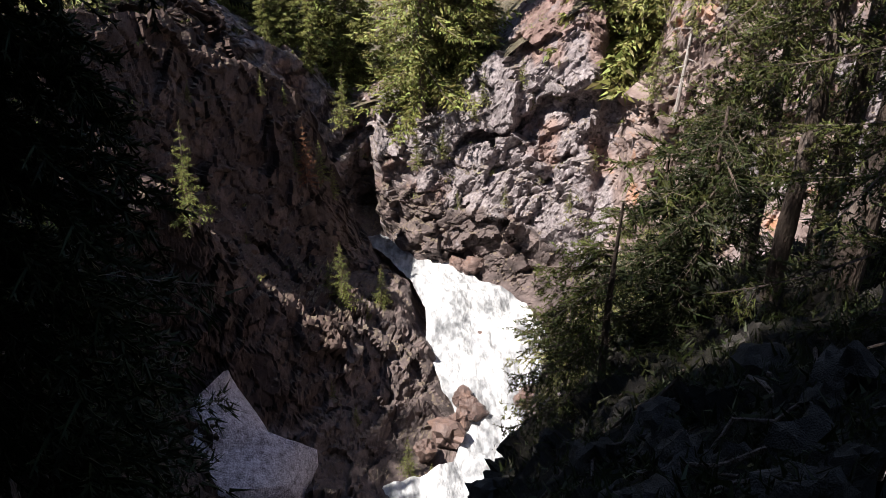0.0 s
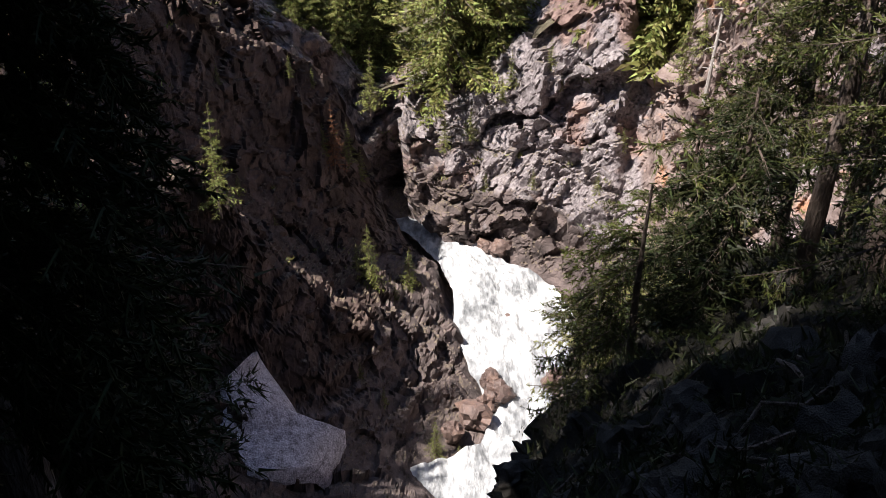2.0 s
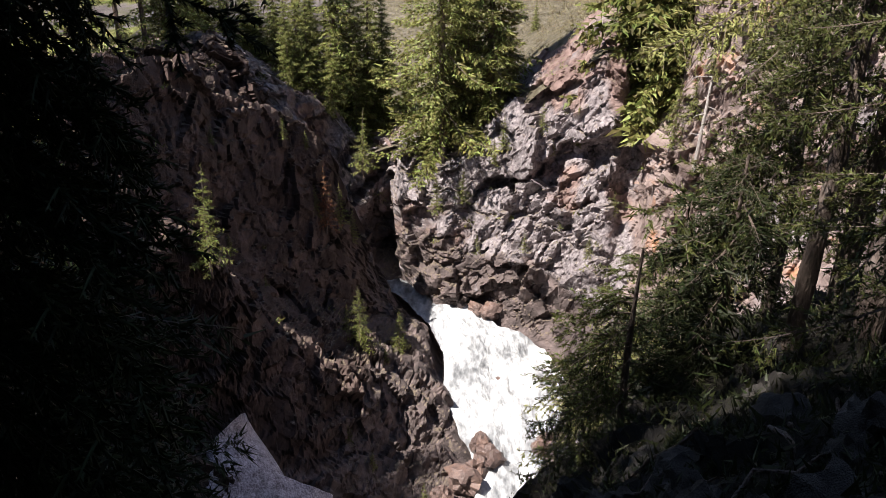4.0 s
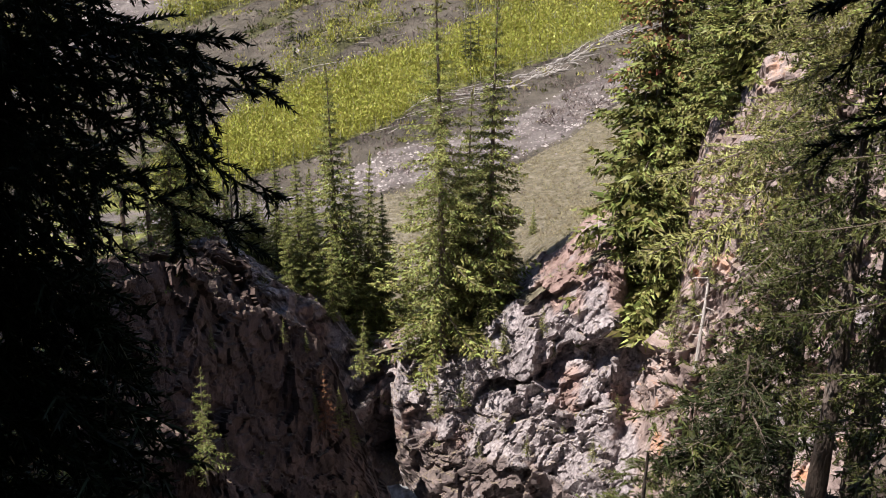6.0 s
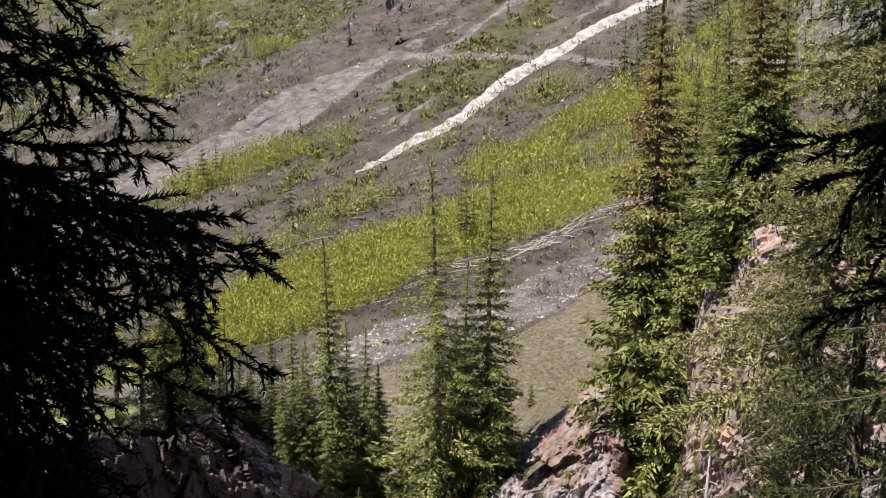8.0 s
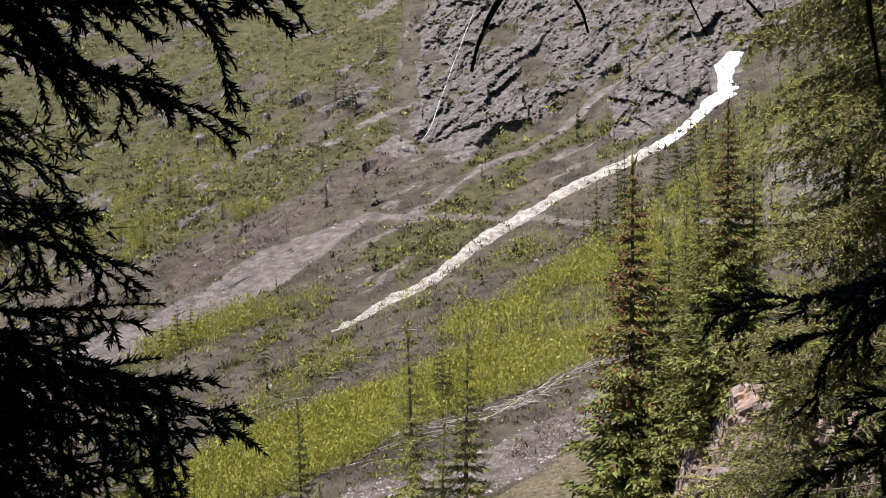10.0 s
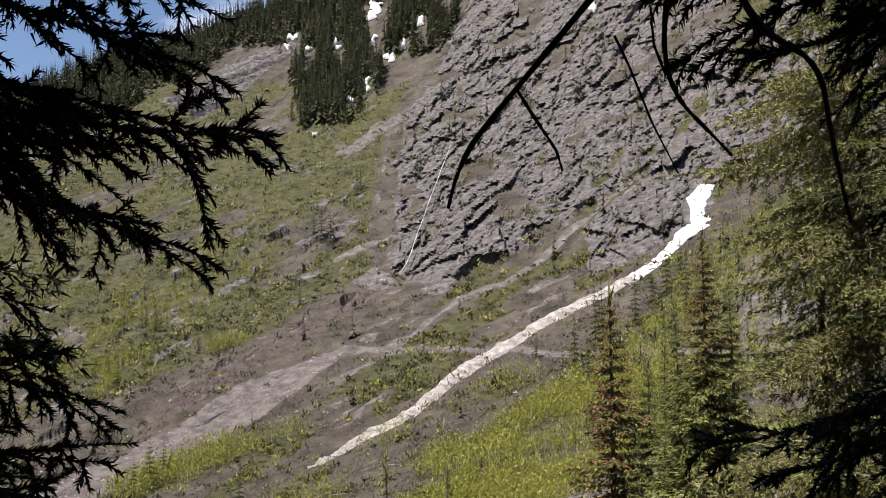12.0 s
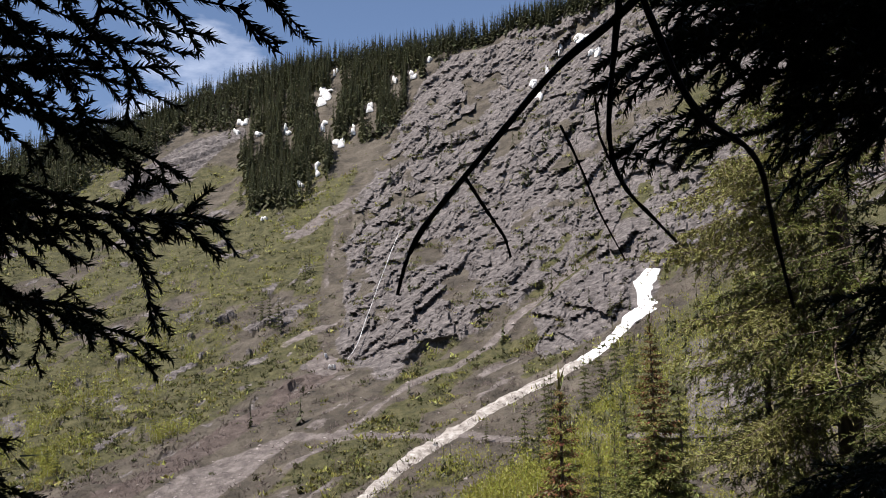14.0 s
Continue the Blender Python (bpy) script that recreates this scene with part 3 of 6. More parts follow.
def zones(b, el, blot, fine):
    """Ground covers of the mountain at a bearing and an elevation: 0..1 each."""
    rag = 0.45 * blot + 0.5 * fine  # ragged edges
    s = el - snow_line(b) + 0.5 * rag
    along, across = 0.89 * b + 0.45 * el, -0.45 * b + 0.89 * el
    at = np.stack([along / 4.5, across / 0.8, 0 * b], -1)
    streak = rough_noise(at, 1.0, 4, 230)
    cliff_left = np.interp(el, (3.0, 3.9, 5.7, 10, 13.1, 16.2, 18.6, 20.4, 21.2), (0.4, -0.1, -0.4, 0.24, 1.5, 3.2, 4.5, 6.5, 9.8))
    cliff_low = np.interp(b, (-0.3, 1.1, 2.65, 4.8, 7.7, 9.2, 11.2, 14.3, 16.0, 17.6, 19, 22, 26), (3.9, 3.5, 3.1, 4.5, 5.2, 6.1, 7.6, 9.8, 8.2, 8.4, 8.8, 9.6, 11))
    cliff = ramp(b - cliff_left + 1.3 * rag, -0.35, 0.35) * ramp(el - cliff_low + 1.1 * rag, -0.4, 0.4)
    terrace = rough_noise(np.stack([along / 1.6, across / 0.9, 0 * b], -1), 1.0, 4, 260) + 0.25 * fine  # grown-over and gravelly steps in the wall
    cliff = cliff * (1 - 0.8 * ramp(terrace, 0.26, 0.42))
    track_el = np.interp(b, (-3.1, -0.13, 2.95, 6.1, 9.2, 12.4, 14.3), (-2.1, -0.4, 2.0, 3.6, 5.8, 8.2, 9.4))
    butt = ramp(b + 0.5 * rag, 10.2, 10.8) * ramp(18.0 - b, 0, 1) * between(el, np.interp(b, (10.5, 11, 13.8, 16.3, 18), (4.4, 3.7, 4.8, 6.3, 7.6)), track_el - 0.35 + 2.0 * ramp(b, 14, 15), 0.25)
    knoll = ramp(b, 18.2, 19) * ramp(23.5 - b, 0, 1) * between(el + 0.5 * rag, -1.0 + 0.1 * (b - 19), 4.6 + 0.2 * (b - 20), 0.4)
    slab = between(el + 0.2 * rag, np.interp(b, (-12, -10.7, -9.3, -6.3, -5), (13.0, 12.3, 12.9, 15.4, 16)), np.interp(b, (-12, -8.4, -5.4), (13.3, 15.5, 16.5)), 0.2) * ramp(b, -13, -12) * ramp(-5 - b, 0, 0.5)
    ledge = ramp(rough_noise(np.stack([along / 1.2, across / 0.4, 0 * b], -1), 1.0, 4, 240) + 0.25 * fine, 0.36, 0.5) * ramp(-0.5 - b, 0, 2) * ramp(s, 6.5, 8.5) * ramp(14.5 - el, 0, 1.5)
    rock = np.clip(np.maximum.reduce([cliff, butt, knoll, slab, 0.9 * ledge]), 0, 1)
    fan = between(el + 0.25 * rag, np.interp(b, (-26, -14.5, -10.1, -7.1, -4.3, -2.5), (-13.0, -7.3, -5.0, -3.6, -1.8, -0.4)), np.interp(b, (-26, -14.5, -11.6, -8.6, -6.15, -4.3, -2.5), (-9.5, -5.4, -4.2, -2.5, -1.3, -0.6, -0.1)), 0.2)
    chute = 0.75 * ramp(0.35 + 0.7 * rag - np.abs(b - cliff_left + 0.75 + 0.4 * blot), 0, 0.5) * ramp(el, 3.4, 4.2) * ramp(13 - el, 0, 2.5)
    apron = ramp(0.9 + 0.3 * rag - np.hypot((b + 0.8) / 1.3, (el - 3.6) / 0.8), 0, 0.3)
    track = ramp(np.interp(b, (-4, 0, 4, 9, 14), (0.16, 0.2, 0.22, 0.3, 0.16)) + 0.22 * rag - np.abs(el - track_el), 0, 0.12) * ramp(b, -4, -2) * ramp(14.4 - b, 0, 0.5)
    bank_low, bank_top = np.interp(b, (-9, -3, 3.45, 6.9, 10, 14), (-18.5, -16.6, -15.3, -13.8, -11.6, -8.0)), np.interp(b, (-9, -3, 3.1, 6.9, 10.2, 14), (-17, -14.6, -13.3, -11.2, -9.3, -6.5))
    bank = between(el + 0.3 * rag, bank_low, bank_top, 0.3) * (0.6 + 0.4 * ramp(streak, -0.2, 0.3))
    strips = 0.7 * ramp(streak, 0.42, 0.58) * ramp(s, 0.6, 1.2) * ramp(b, -5, -2) * (1 - cliff)
    scree = np.clip(np.maximum.reduce([fan, chute, apron, track, bank, strips]), 0, 1)
    brown = ramp(0.55 + 0.5 * rag - np.abs(el - np.interp(b, (-13, -10, -7, -4.3, -2.7, -1.2, 0), (-3.8, -2.4, -0.8, 0.9, 2.0, 2.7, 3.4))), 0, 0.3) * ramp(b, -14, -12) * ramp(0.2 - b, 0, 1)
    aspen = between(el + 0.5 * rag, np.interp(b, (-20, -14, -10.6, -7.1, -2.6, -0.7, 3.7, 6.8, 10.5, 15), (-20, -17.3, -15.7, -14.7, -12.9, -12, -10.4, -9.2, -7.2, -4.6)), np.interp(b, (-20, -14.2, -10.8, -5.7, -1, 2.1, 6.8, 10.7, 15), (-17, -14.3, -12.7, -10.7, -9.35, -8, -7.0, -6.2, -4.0)), 0.22)
    upper = between(el + 0.9 * rag, np.interp(b, (0.5, 1.2, 3.7, 6.8, 10.7, 16, 22), (-7.0, -7.3, -6.8, -6.4, -5.2, -3.4, -1.0)), np.interp(b, (0.6, 3.7, 6.7, 10.6, 14, 17, 20, 24), (-6.6, -5.4, -3.7, -1.3, 1.8, 5.2, 7.4, 8.5)), 0.25) * ramp(b, 0, 1.5) * ramp(rag + 0.1 * (b - 4), -0.5, 0.2)
    strip = between(el + 0.6 * rag, np.interp(b, (-16, -11.7, -6.8, -4), (-8.6, -7.3, -5.4, -4.5)), np.interp(b, (-16, -11.7, -6.8, -4), (-7.0, -6.1, -4.4, -3.9)), 0.2) * ramp(-4.5 - b, 0, 1.5)
    left_green = ramp(el - np.interp(b, (-26, -14, -7, -2), (-6, -2.6, 0.2, 3.2)), 0, 0.8) * ramp(15.2 - el, 0, 1.5) * ramp(cliff_left - 0.6 - b, 0, 0.8) * ramp(streak + 0.5 * rag + 0.3, -0.3, 0.15) * (1 - slab)
    bright = left_green * ramp(rough_noise(np.stack([along / 2.6, across / 1.1, 0 * b], -1), 1.0, 3, 250) + 0.2 * fine, 0.0, 0.22)
    mid_green = ramp(s, 0.5, 1.0) * ramp(3.6 + 0.28 * (b + 4) - s, 0, 1.0) * ramp(b, -14, -9) * ramp(0.25 - streak + 0.4 * rag, -0.1, 0.22) * (1 - cliff) * (1 - butt)
    low_green = ramp(-0.45 - s, 0, 0.3) * ramp(s + 3.2, 0, 1) * ramp(rag + 0.6 * streak, -0.1, 0.25) * 0.9
    green = np.clip(np.maximum.reduce([aspen, 0.9 * upper, strip, left_green, mid_green, low_green]), 0, 1) * (1 - 0.85 * scree) * (1 - 0.8 * brown)
    meadow = ramp(bank_low - 0.1 - el, 0, 0.4) * ramp(b, -8, -2)
    return dict(slab=slab, cliff=np.maximum.reduce([cliff, butt, knoll]), rock=rock, scree=scree, green=green, meadow=meadow, aspen=aspen, upper=upper, strip=strip, left_green=left_green, bright=bright,
                mid_green=mid_green, low_green=low_green, brown=brown, s=s, streak=streak)


Z = zones(MB, MEL, mblot, mfine)
mid_rows = np.zeros(mp.shape[:2])
mid_rows[14:-4] = 1
steep = Z["rock"] * mid_rows.ravel()
mn = normals_of(mp).reshape(-1, 3)
warp = np.stack([rough_noise(m0, 34.0, 4, 60 + i) for i in range(3)], 1)
lean = m0 @ np.array([[1, 0, 0.1], [0, 1, 0.1], [-0.62, 0, 1]])  # ribs and joints climb to one side
ribs = 1 - 2 * np.abs(rough_noise(lean * np.array([1, 0.15, 0.2]) + 4 * warp, 60, 5, 77))
big = 1 - 2 * np.abs(rough_noise(lean * np.array([1, 0.3, 0.4]) + 10 * warp, 130, 3, 71))
move = 7.0 * ribs + 7.0 * big + 2.6 * broken(lean + warp * 9, 34, 72, squash=(0.75, 4.0, 3.0), step=0.35, tilt=1.3) + 1.7 * broken(lean + warp * 5, 13, 75, squash=(0.8, 3.4, 2.5), step=0.4, tilt=1.3) + 1.1 * broken(lean + warp * 4, 5.5, 79, squash=(0.85, 2.6, 1.9), step=0.5, tilt=1.3) + 0.7 * broken(lean + warp * 3, 3.4, 83, squash=(0.9, 2.0, 1.3), step=0.5, tilt=1.3) + 1.8 * rough_noise(lean * np.array([1, 0.4, 0.6]), 5, 3, 199)
for i, (size, stretch, wide, deep) in enumerate(((55, (1, 0.2, 0.25), 0.05, 4.5), (26, (1, 0.25, 0.35), 0.07, 3.0), (12, (1, 0.35, 0.5), 0.1, 1.6))):
    gape = ramp(soft_noise(m0, 1.5 * size, 163 + i), -0.4, 0.4)
    move -= deep * gape * np.exp(-(rough_noise(lean * np.array(stretch) + 2 * warp, size, 4, 170 + 9 * i) / wide) ** 2)
soft_edge = ramp(MEL - np.interp(MB, (-1, 3, 8, 11, 14, 18), (3.2, 3.0, 4.6, 4.0, 4.8, 6.5)), 0, 2.0)  # the wall grows out of the slope
move = (move - 6.0) * steep * (0.15 + 0.85 * Z["cliff"]) * (0.35 + 0.65 * soft_edge)
# dipping beds of the bare slab and of the small ledges
bed_at = np.stack([0 * m0[:, 0], 0.012 * m0[:, 1], m0 @ np.array([-0.5, 0.1, 0.85]) + 2.5 * warp[:, 0]], 1)
move += (2.0 * Z["slab"] + 1.2 * (1 - Z["cliff"]) * Z["rock"]) * mid_rows.ravel() * np.clip(3 * rough_noise(bed_at, 4.5, 2, 89), -1, 1)
off = np.clip((np.hypot(m0[:, 0], m0[:, 1]) - 80) / 150, 0, 1)
move += (1 - steep) * mid_rows.ravel() * off * (3.5 * mblot + 1.4 * mfine + 1.2 * Z["streak"] + 0.5 * rough_noise(m0, 4.0, 3, 190))
out = np.array([0, 0, EYE]) - m0
out /= np.linalg.norm(out, axis=1, keepdims=True)
bare_rock = Z["cliff"][:, None] * mid_rows.reshape(-1, 1)  # the cliffs' relief stands out towards the valley
under_snow = ramp(1.0 - np.abs(MEL - snow_line(MB)), 0, 0.5) * ramp(MB, -6, -5) * ramp(16.5 - MB, 0, 0.6)
under_snow = np.maximum(under_snow, ramp(1.5 - np.hypot((MB - 17.0) / 0.9, (MEL - 7.0) / 1.25), 0, 0.4))  # the gully is smooth
move *= 1 - under_snow
mq = m0 + (mn * (1 - bare_rock) + 1.4 * out * bare_rock) * move[:, None]
MGRID = mq.reshape(mp.shape)
mount_me = mesh("mountain", mq, grid_faces(*mp.shape[:2]), M_MOUNT)
add_masks(mount_me, **{key: Z[key] for key in ("rock", "scree", "green", "meadow", "brown", "aspen")})
put(mount_me, "mountain", "steep mountainside of grey cliffs, scree, brush and young green aspens", "mountain")

# the hill behind and beside the viewer, under the forest
hb = np.concatenate([np.linspace(32, 150, 40), np.linspace(155, 205, 12), np.linspace(210, 328, 40)])
hd = np.array([0.02, 1.3, 4.4, 9, 19, 30, 46, 70, 120, 250, 600, 1500, 4500])
climb = np.interp(hb, (32, 60, 110, 180, 250, 300, 328), (0.0, 0.25, 0.5, 0.6, 0.55, 0.3, 0.0))
hz = np.stack([np.interp(hb, (32, 70, 180, 290, 328), (np.interp(d, (1.3, 4.4, 19, 46, 70, 4500), (38.3, 35.2, 29.8, 36, 38, 60)), 38.3, 38.3, 38.3, np.interp(d, (1.3, 4.4, 9, 17, 28, 40, 70, 4500), (38.3, 33.2, 31.4, 18, 13, 22, 20, 60)))) + climb * min(d, 250) * (d > 1.3) for d in hd])
hp = np.stack([place(hb, 0 * hb + d, z) for d, z in zip(hd, hz)])
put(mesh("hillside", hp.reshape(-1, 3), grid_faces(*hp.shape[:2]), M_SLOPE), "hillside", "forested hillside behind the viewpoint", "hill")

from_above = {}


def ground_at(x, y, sheets=("gorge", "near")):
    """Height of the ground at a place."""
    for key, pts in (("gorge", gorge_q), ("near", near_p), ("mount", MGRID)):
        if key not in sheets:
            continue
        if key not in from_above:
            from_above[key] = BVHTree.FromPolygons(pts.reshape(-1, 3).tolist(), grid_faces(*pts.shape[:2]).tolist())
        hit = from_above[key].ray_cast(Vector((x, y, 900)), Vector((0, 0, -1)))[0]
        if hit:
            return hit.z
    return 0.0


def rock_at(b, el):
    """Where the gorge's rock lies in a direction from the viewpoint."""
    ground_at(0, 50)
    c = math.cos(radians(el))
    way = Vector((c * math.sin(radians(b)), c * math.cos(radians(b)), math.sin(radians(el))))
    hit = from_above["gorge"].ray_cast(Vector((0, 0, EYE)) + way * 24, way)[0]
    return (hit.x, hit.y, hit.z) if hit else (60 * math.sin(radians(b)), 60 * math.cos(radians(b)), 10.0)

# ---- river ----
M_FOAM = material("white water", [(0.08, 0.085, 0.09), (0.24, 0.248, 0.255), (0.46, 0.468, 0.472), (0.74, 0.742, 0.745)], 0.4, rough=0.4, bump=0.4, fine=6, stretch=(1.3, 0.6, 1))


def river():
    """Foaming water from the slot in the rocks down to the viewer's side."""
    s = np.linspace(0, 1, 150)
    keys = np.linspace(0, 1, 9)
    z = np.interp(s, keys, (0.7, 0.5, 0.4, 0.3, 0.2, 0.1, 0.0, -0.1, -0.3))
    # both banks, from the slot downstream: bearing and fall of the line of sight
    left_b, left_e = (-4.3, -1.2, 0.1, 0.2, 1.4, 3.0, 2.2, -1.0, -7.0), (32.8, 34.9, 36.7, 39.2, 41.3, 43.4, 45.0, 46.0, 47.0)
    right_b, right_e = (-2.2, 2.1, 3.8, 7.0, 8.7, 9.2, 9.0, 8.0, 5.0), (32.8, 34.3, 35.1, 36.2, 38.0, 40.0, 42.8, 45.5, 48.5)
    lx, ly = [(EYE - z) / tan(np.interp(s, keys, left_e)) * g(np.radians(np.interp(s, keys, left_b))) for g in (np.sin, np.cos)]
    rx, ry = [(EYE - z) / tan(np.interp(s, keys, right_e)) * g(np.radians(np.interp(s, keys, right_b))) for g in (np.sin, np.cos)]
    v = np.linspace(0, 1, 70)[None, :, None]
    p = np.stack([lx, ly, z], 1)[:, None] * (1 - v) + np.stack([rx, ry, z], 1)[:, None] * v
    f = p.reshape(-1, 3).copy()
    churn = 1 - np.abs(rough_noise(f * np.array([1, 0.7, 1]), 2.2, 4, 81))
    small = 1 - np.abs(rough_noise(f, 0.6, 3, 85))
    f[:, 2] += 0.8 * churn + 0.1 * small - 0.7
    f[:, :2] += 0.12 * np.stack([rough_noise(f, 0.8, 2, 90), rough_noise(f, 0.8, 2, 91)], 1)
    put(mesh("water", f, grid_faces(150, 70), M_FOAM, smooth=True), "water", "white foaming mountain river in a gorge", "river")


river()


def stone_mesh(name, seed, mat, flat=0.75):
    """A broken boulder about one metre across."""
    bm = bmesh.new()
    bmesh.ops.create_icosphere(bm, subdivisions=3, radius=0.5)
    v = np.array([x.co for x in bm.verts])
    d = broken(v + seed * 3.1, 0.45, seed, tilt=1.0) * 0.11 + 0.05 * broken(v + seed, 0.2, seed + 3)
    v = v * (1 + d / 0.5)[:, None] * np.array([1, 0.85, flat])
    for x, co in zip(bm.verts, v):
        x.co = co
    me = bpy.data.meshes.new(name)
    bm.to_mesh(me)
    bm.free()
    me.materials.append(mat)
    return me


BOULDER = [stone_mesh("boulder", i, M_WET_STONE) for i in range(3)]
PALE_BOULDER = [stone_mesh("boulder", 5 + i, M_STONE) for i in range(3)]
for i, (x, y, s, h) in enumerate([(3.7, 50.4, 1.3, -0.15), (2.6, 43.4, 1.7, 0.5), (1.9, 42.6, 1.5, 0.3), (2.2, 44.4, 1.4, 0.4), (1.2, 41.6, 1.9, 0.35), (3.2, 57.2, 1.5, 0.7), (2.3, 57.6, 1.3, 0.6), (5.8, 44.4, 1.6, 0.4), (0.0, 40.6, 1.4, 0.2)]):
    ob = new("boulder", BOULDER[i % 3])
    ob.matrix_basis = pose(x, y, h, 20 * i, 35 * i, 77 * i) @ Matrix.Scale(s, 4)
    tagged(ob, "wet dark boulder in the white water", "boulder", "river boulders")


def snow_patch():
    """Grainy old snow in the shaded gully, with a scooped edge."""
    u = np.linspace(0, 1, 70)
    keys = (0, 0.25, 0.5, 0.75, 1.0)
    # from its tip down to its foot: both edges, by bearing and elevation of the gully's bed
    lb, le = np.interp(u, keys, (-14.0, -16.5, -16.9, -18.2, -16.0)), np.interp(u, keys, (-39.75, -40.7, -42.0, -43.7, -45.8))
    rb, re = np.interp(u, keys, (-13.6, -12.5, -11.2, -8.0, -9.8)), np.interp(u, keys, (-39.8, -41.2, -43.2, -44.1, -46.4))
    v = np.linspace(0, 1, 60)[None, :]
    b, e = lb[:, None] * (1 - v) + rb[:, None] * v, le[:, None] * (1 - v) + re[:, None] * v
    h = np.interp(u, keys, (7.6, 6.9, 6.1, 5.1, 4.3))[:, None] + 0.35 * np.sin(np.pi * v) - 1.6 * (v - 0.5)
    d = (h - EYE) / tan(e)
    p = place(b, d, h).reshape(-1, 3)
    edge = (np.minimum(v, 1 - v) * np.ones_like(b)).ravel()
    p[:, 2] += 0.12 * rough_noise(p, 1.1, 4, 33) + 0.5 * np.clip(edge * 8, 0, 1)
    q = p.copy()
    q[:, 2] -= 1.0
    n = len(p)
    i = np.arange(n).reshape(70, 60)
    ring = np.concatenate([i[0], i[1:, -1], i[-1, -2::-1], i[-2:0:-1, 0]])
    skirt = np.stack([ring, ring + n, np.roll(ring, -1) + n, np.roll(ring, -1)], 1)
    ob = new("snow_patch", mesh("snow_patch", np.concatenate([p, q]), np.concatenate([grid_faces(70, 60), skirt]), M_SNOW, smooth=True))
    tagged(ob, "grey granular leftover snow in a shaded gully", "snow")


snow_patch()

# ---- trees ----


def spruce(name, h, spread, seed, mat=M_NEEDLE, boughs=130, stations=11, bare=0.04, droop=0.5, ragged=0.35, bark=M_BARK, label="", tuft=1.0, cones=0.0, split=1):
    """A spruce: tapered trunk, and whorls of drooping boughs clothed in needle sprays. Stands at the origin."""
    r = np.random.RandomState(seed)
    bend = r.uniform(-0.02, 0.02, 2) * h
    zs = np.linspace(-0.6, h, 14)
    path = np.stack([bend[0] * (zs / h) ** 2, bend[1] * (zs / h) ** 2, zs], 1)
    v, f = tube(path, 0.011 * h * (1.02 - np.clip(zs, 0, h) / h) + 0.012, 7)
    pieces = [(v, f)]
    P, D, W = [], [], []
    for i in range(boughs):
        u = (((i // 5) * 5 + 1.6 * r.rand() + (i % 5) * 0.2) / boughs) ** 0.92  # in whorls of five
        z = h * (bare + (0.985 - bare) * u)
        a = i * 2.399 + r.uniform(-0.5, 0.5)
        L = h * spread * ((1 - u) ** 0.78) * (1 - ragged * r.rand()) * (1.0 if r.rand() > 0.08 else 0.5) + 0.02 * h * (1.1 - u)
        out = np.array([math.cos(a), math.sin(a), 0])
        side = np.array([-out[1], out[0], 0])
        s = np.linspace(0.06, 1, stations)
        fall = droop * (1.15 - 0.75 * u)
        root = np.array([bend[0] * (z / h) ** 2, bend[1] * (z / h) ** 2, z])
        spine = root + L * s[:, None] * out + np.stack([0 * s, 0 * s, L * (0.18 * s * (u > 0.6) - fall * s + 0.42 * fall * s ** 3)], 1)
        spine += side * (L * 0.05 * r.randn()) * s[:, None]
        bv, bf = tube(np.concatenate([root[None], spine[::3]]), np.linspace(0.0035 * h ** 0.7 * (1 - u) + 0.006, 0.004, len(spine[::3]) + 1), 3)
        if u < 0.6 and i % 2 == 0:
            pieces.append((bv, bf))
        for sg in (-1, 1):
            for kind in (0, 1, 0.5):
                n = len(s)
                tl = (0.36 * L * (1 - 0.75 * s) * (0.4 + 0.9 * s ** 0.5) + 0.045 * h ** 0.5 * (1 - 0.72 * u)) * r.uniform(0.7, 1.3, n) * tuft
                d = out * r.uniform(0.4, 0.9, n)[:, None] + sg * side * r.uniform(0.45, 1.0, n)[:, None]
                d[:, 2] -= r.uniform(0.05, 0.35, n) + 0.75 * kind
                d /= np.linalg.norm(d, axis=1, keepdims=True)
                w = np.cross(d, np.array([0, 0, 1.0]) + 0.5 * r.randn(n, 3))
                w /= np.linalg.norm(w, axis=1, keepdims=True) + 1e-9
                way = d * (tl * (1 - 0.35 * kind))[:, None]
                if split == 1:
                    P.append(spine)
                    D.append(way)
                    W.append(w * (0.1 * tl)[:, None])
                for j in range(split if split > 1 else 0):  # each twig in short tufts
                    e = way * (1.8 / split) + 0.3 * tl[:, None] / split * r.randn(n, 3)
                    x = np.cross(e, r.randn(n, 3))
                    x /= np.linalg.norm(x, axis=1, keepdims=True) + 1e-9
                    P.append(spine + way * (j / split) + 0.008 * h ** 0.5 * r.randn(n, 3))
                    D.append(e)
                    W.append(x * (0.25 * tl / split ** 0.7)[:, None])
        P.append(spine[-1:])
        D.append((out * 0.16 * L + np.array([0, 0, 0.03 * L]))[None])
        W.append((side * 0.035 * L)[None])
    n = 14  # leader
    P.append(np.stack([np.full(n, bend[0]), np.full(n, bend[1]), np.linspace(0.93, 0.99, n) * h], 1))
    D.append(np.stack([np.cos(np.arange(n) * 2.4), np.sin(np.arange(n) * 2.4), np.linspace(0.6, 2.5, n)], 1) * 0.016 * h)
    W.append(np.stack([-np.sin(np.arange(n) * 2.4), np.cos(np.arange(n) * 2.4), 0 * np.arange(n)], 1) * 0.004 * h)
    tree = thing(name, label, "tree")
    v, f = joined(pieces)
    part("trunk", mesh("trunk", v, f, bark), tree)
    P, D, W = np.concatenate(P), np.concatenate(D), np.concatenate(W)
    brown = r.rand(len(P)) < cones * np.clip((P[:, 2] / h - 0.45) / 0.3, 0, 1)
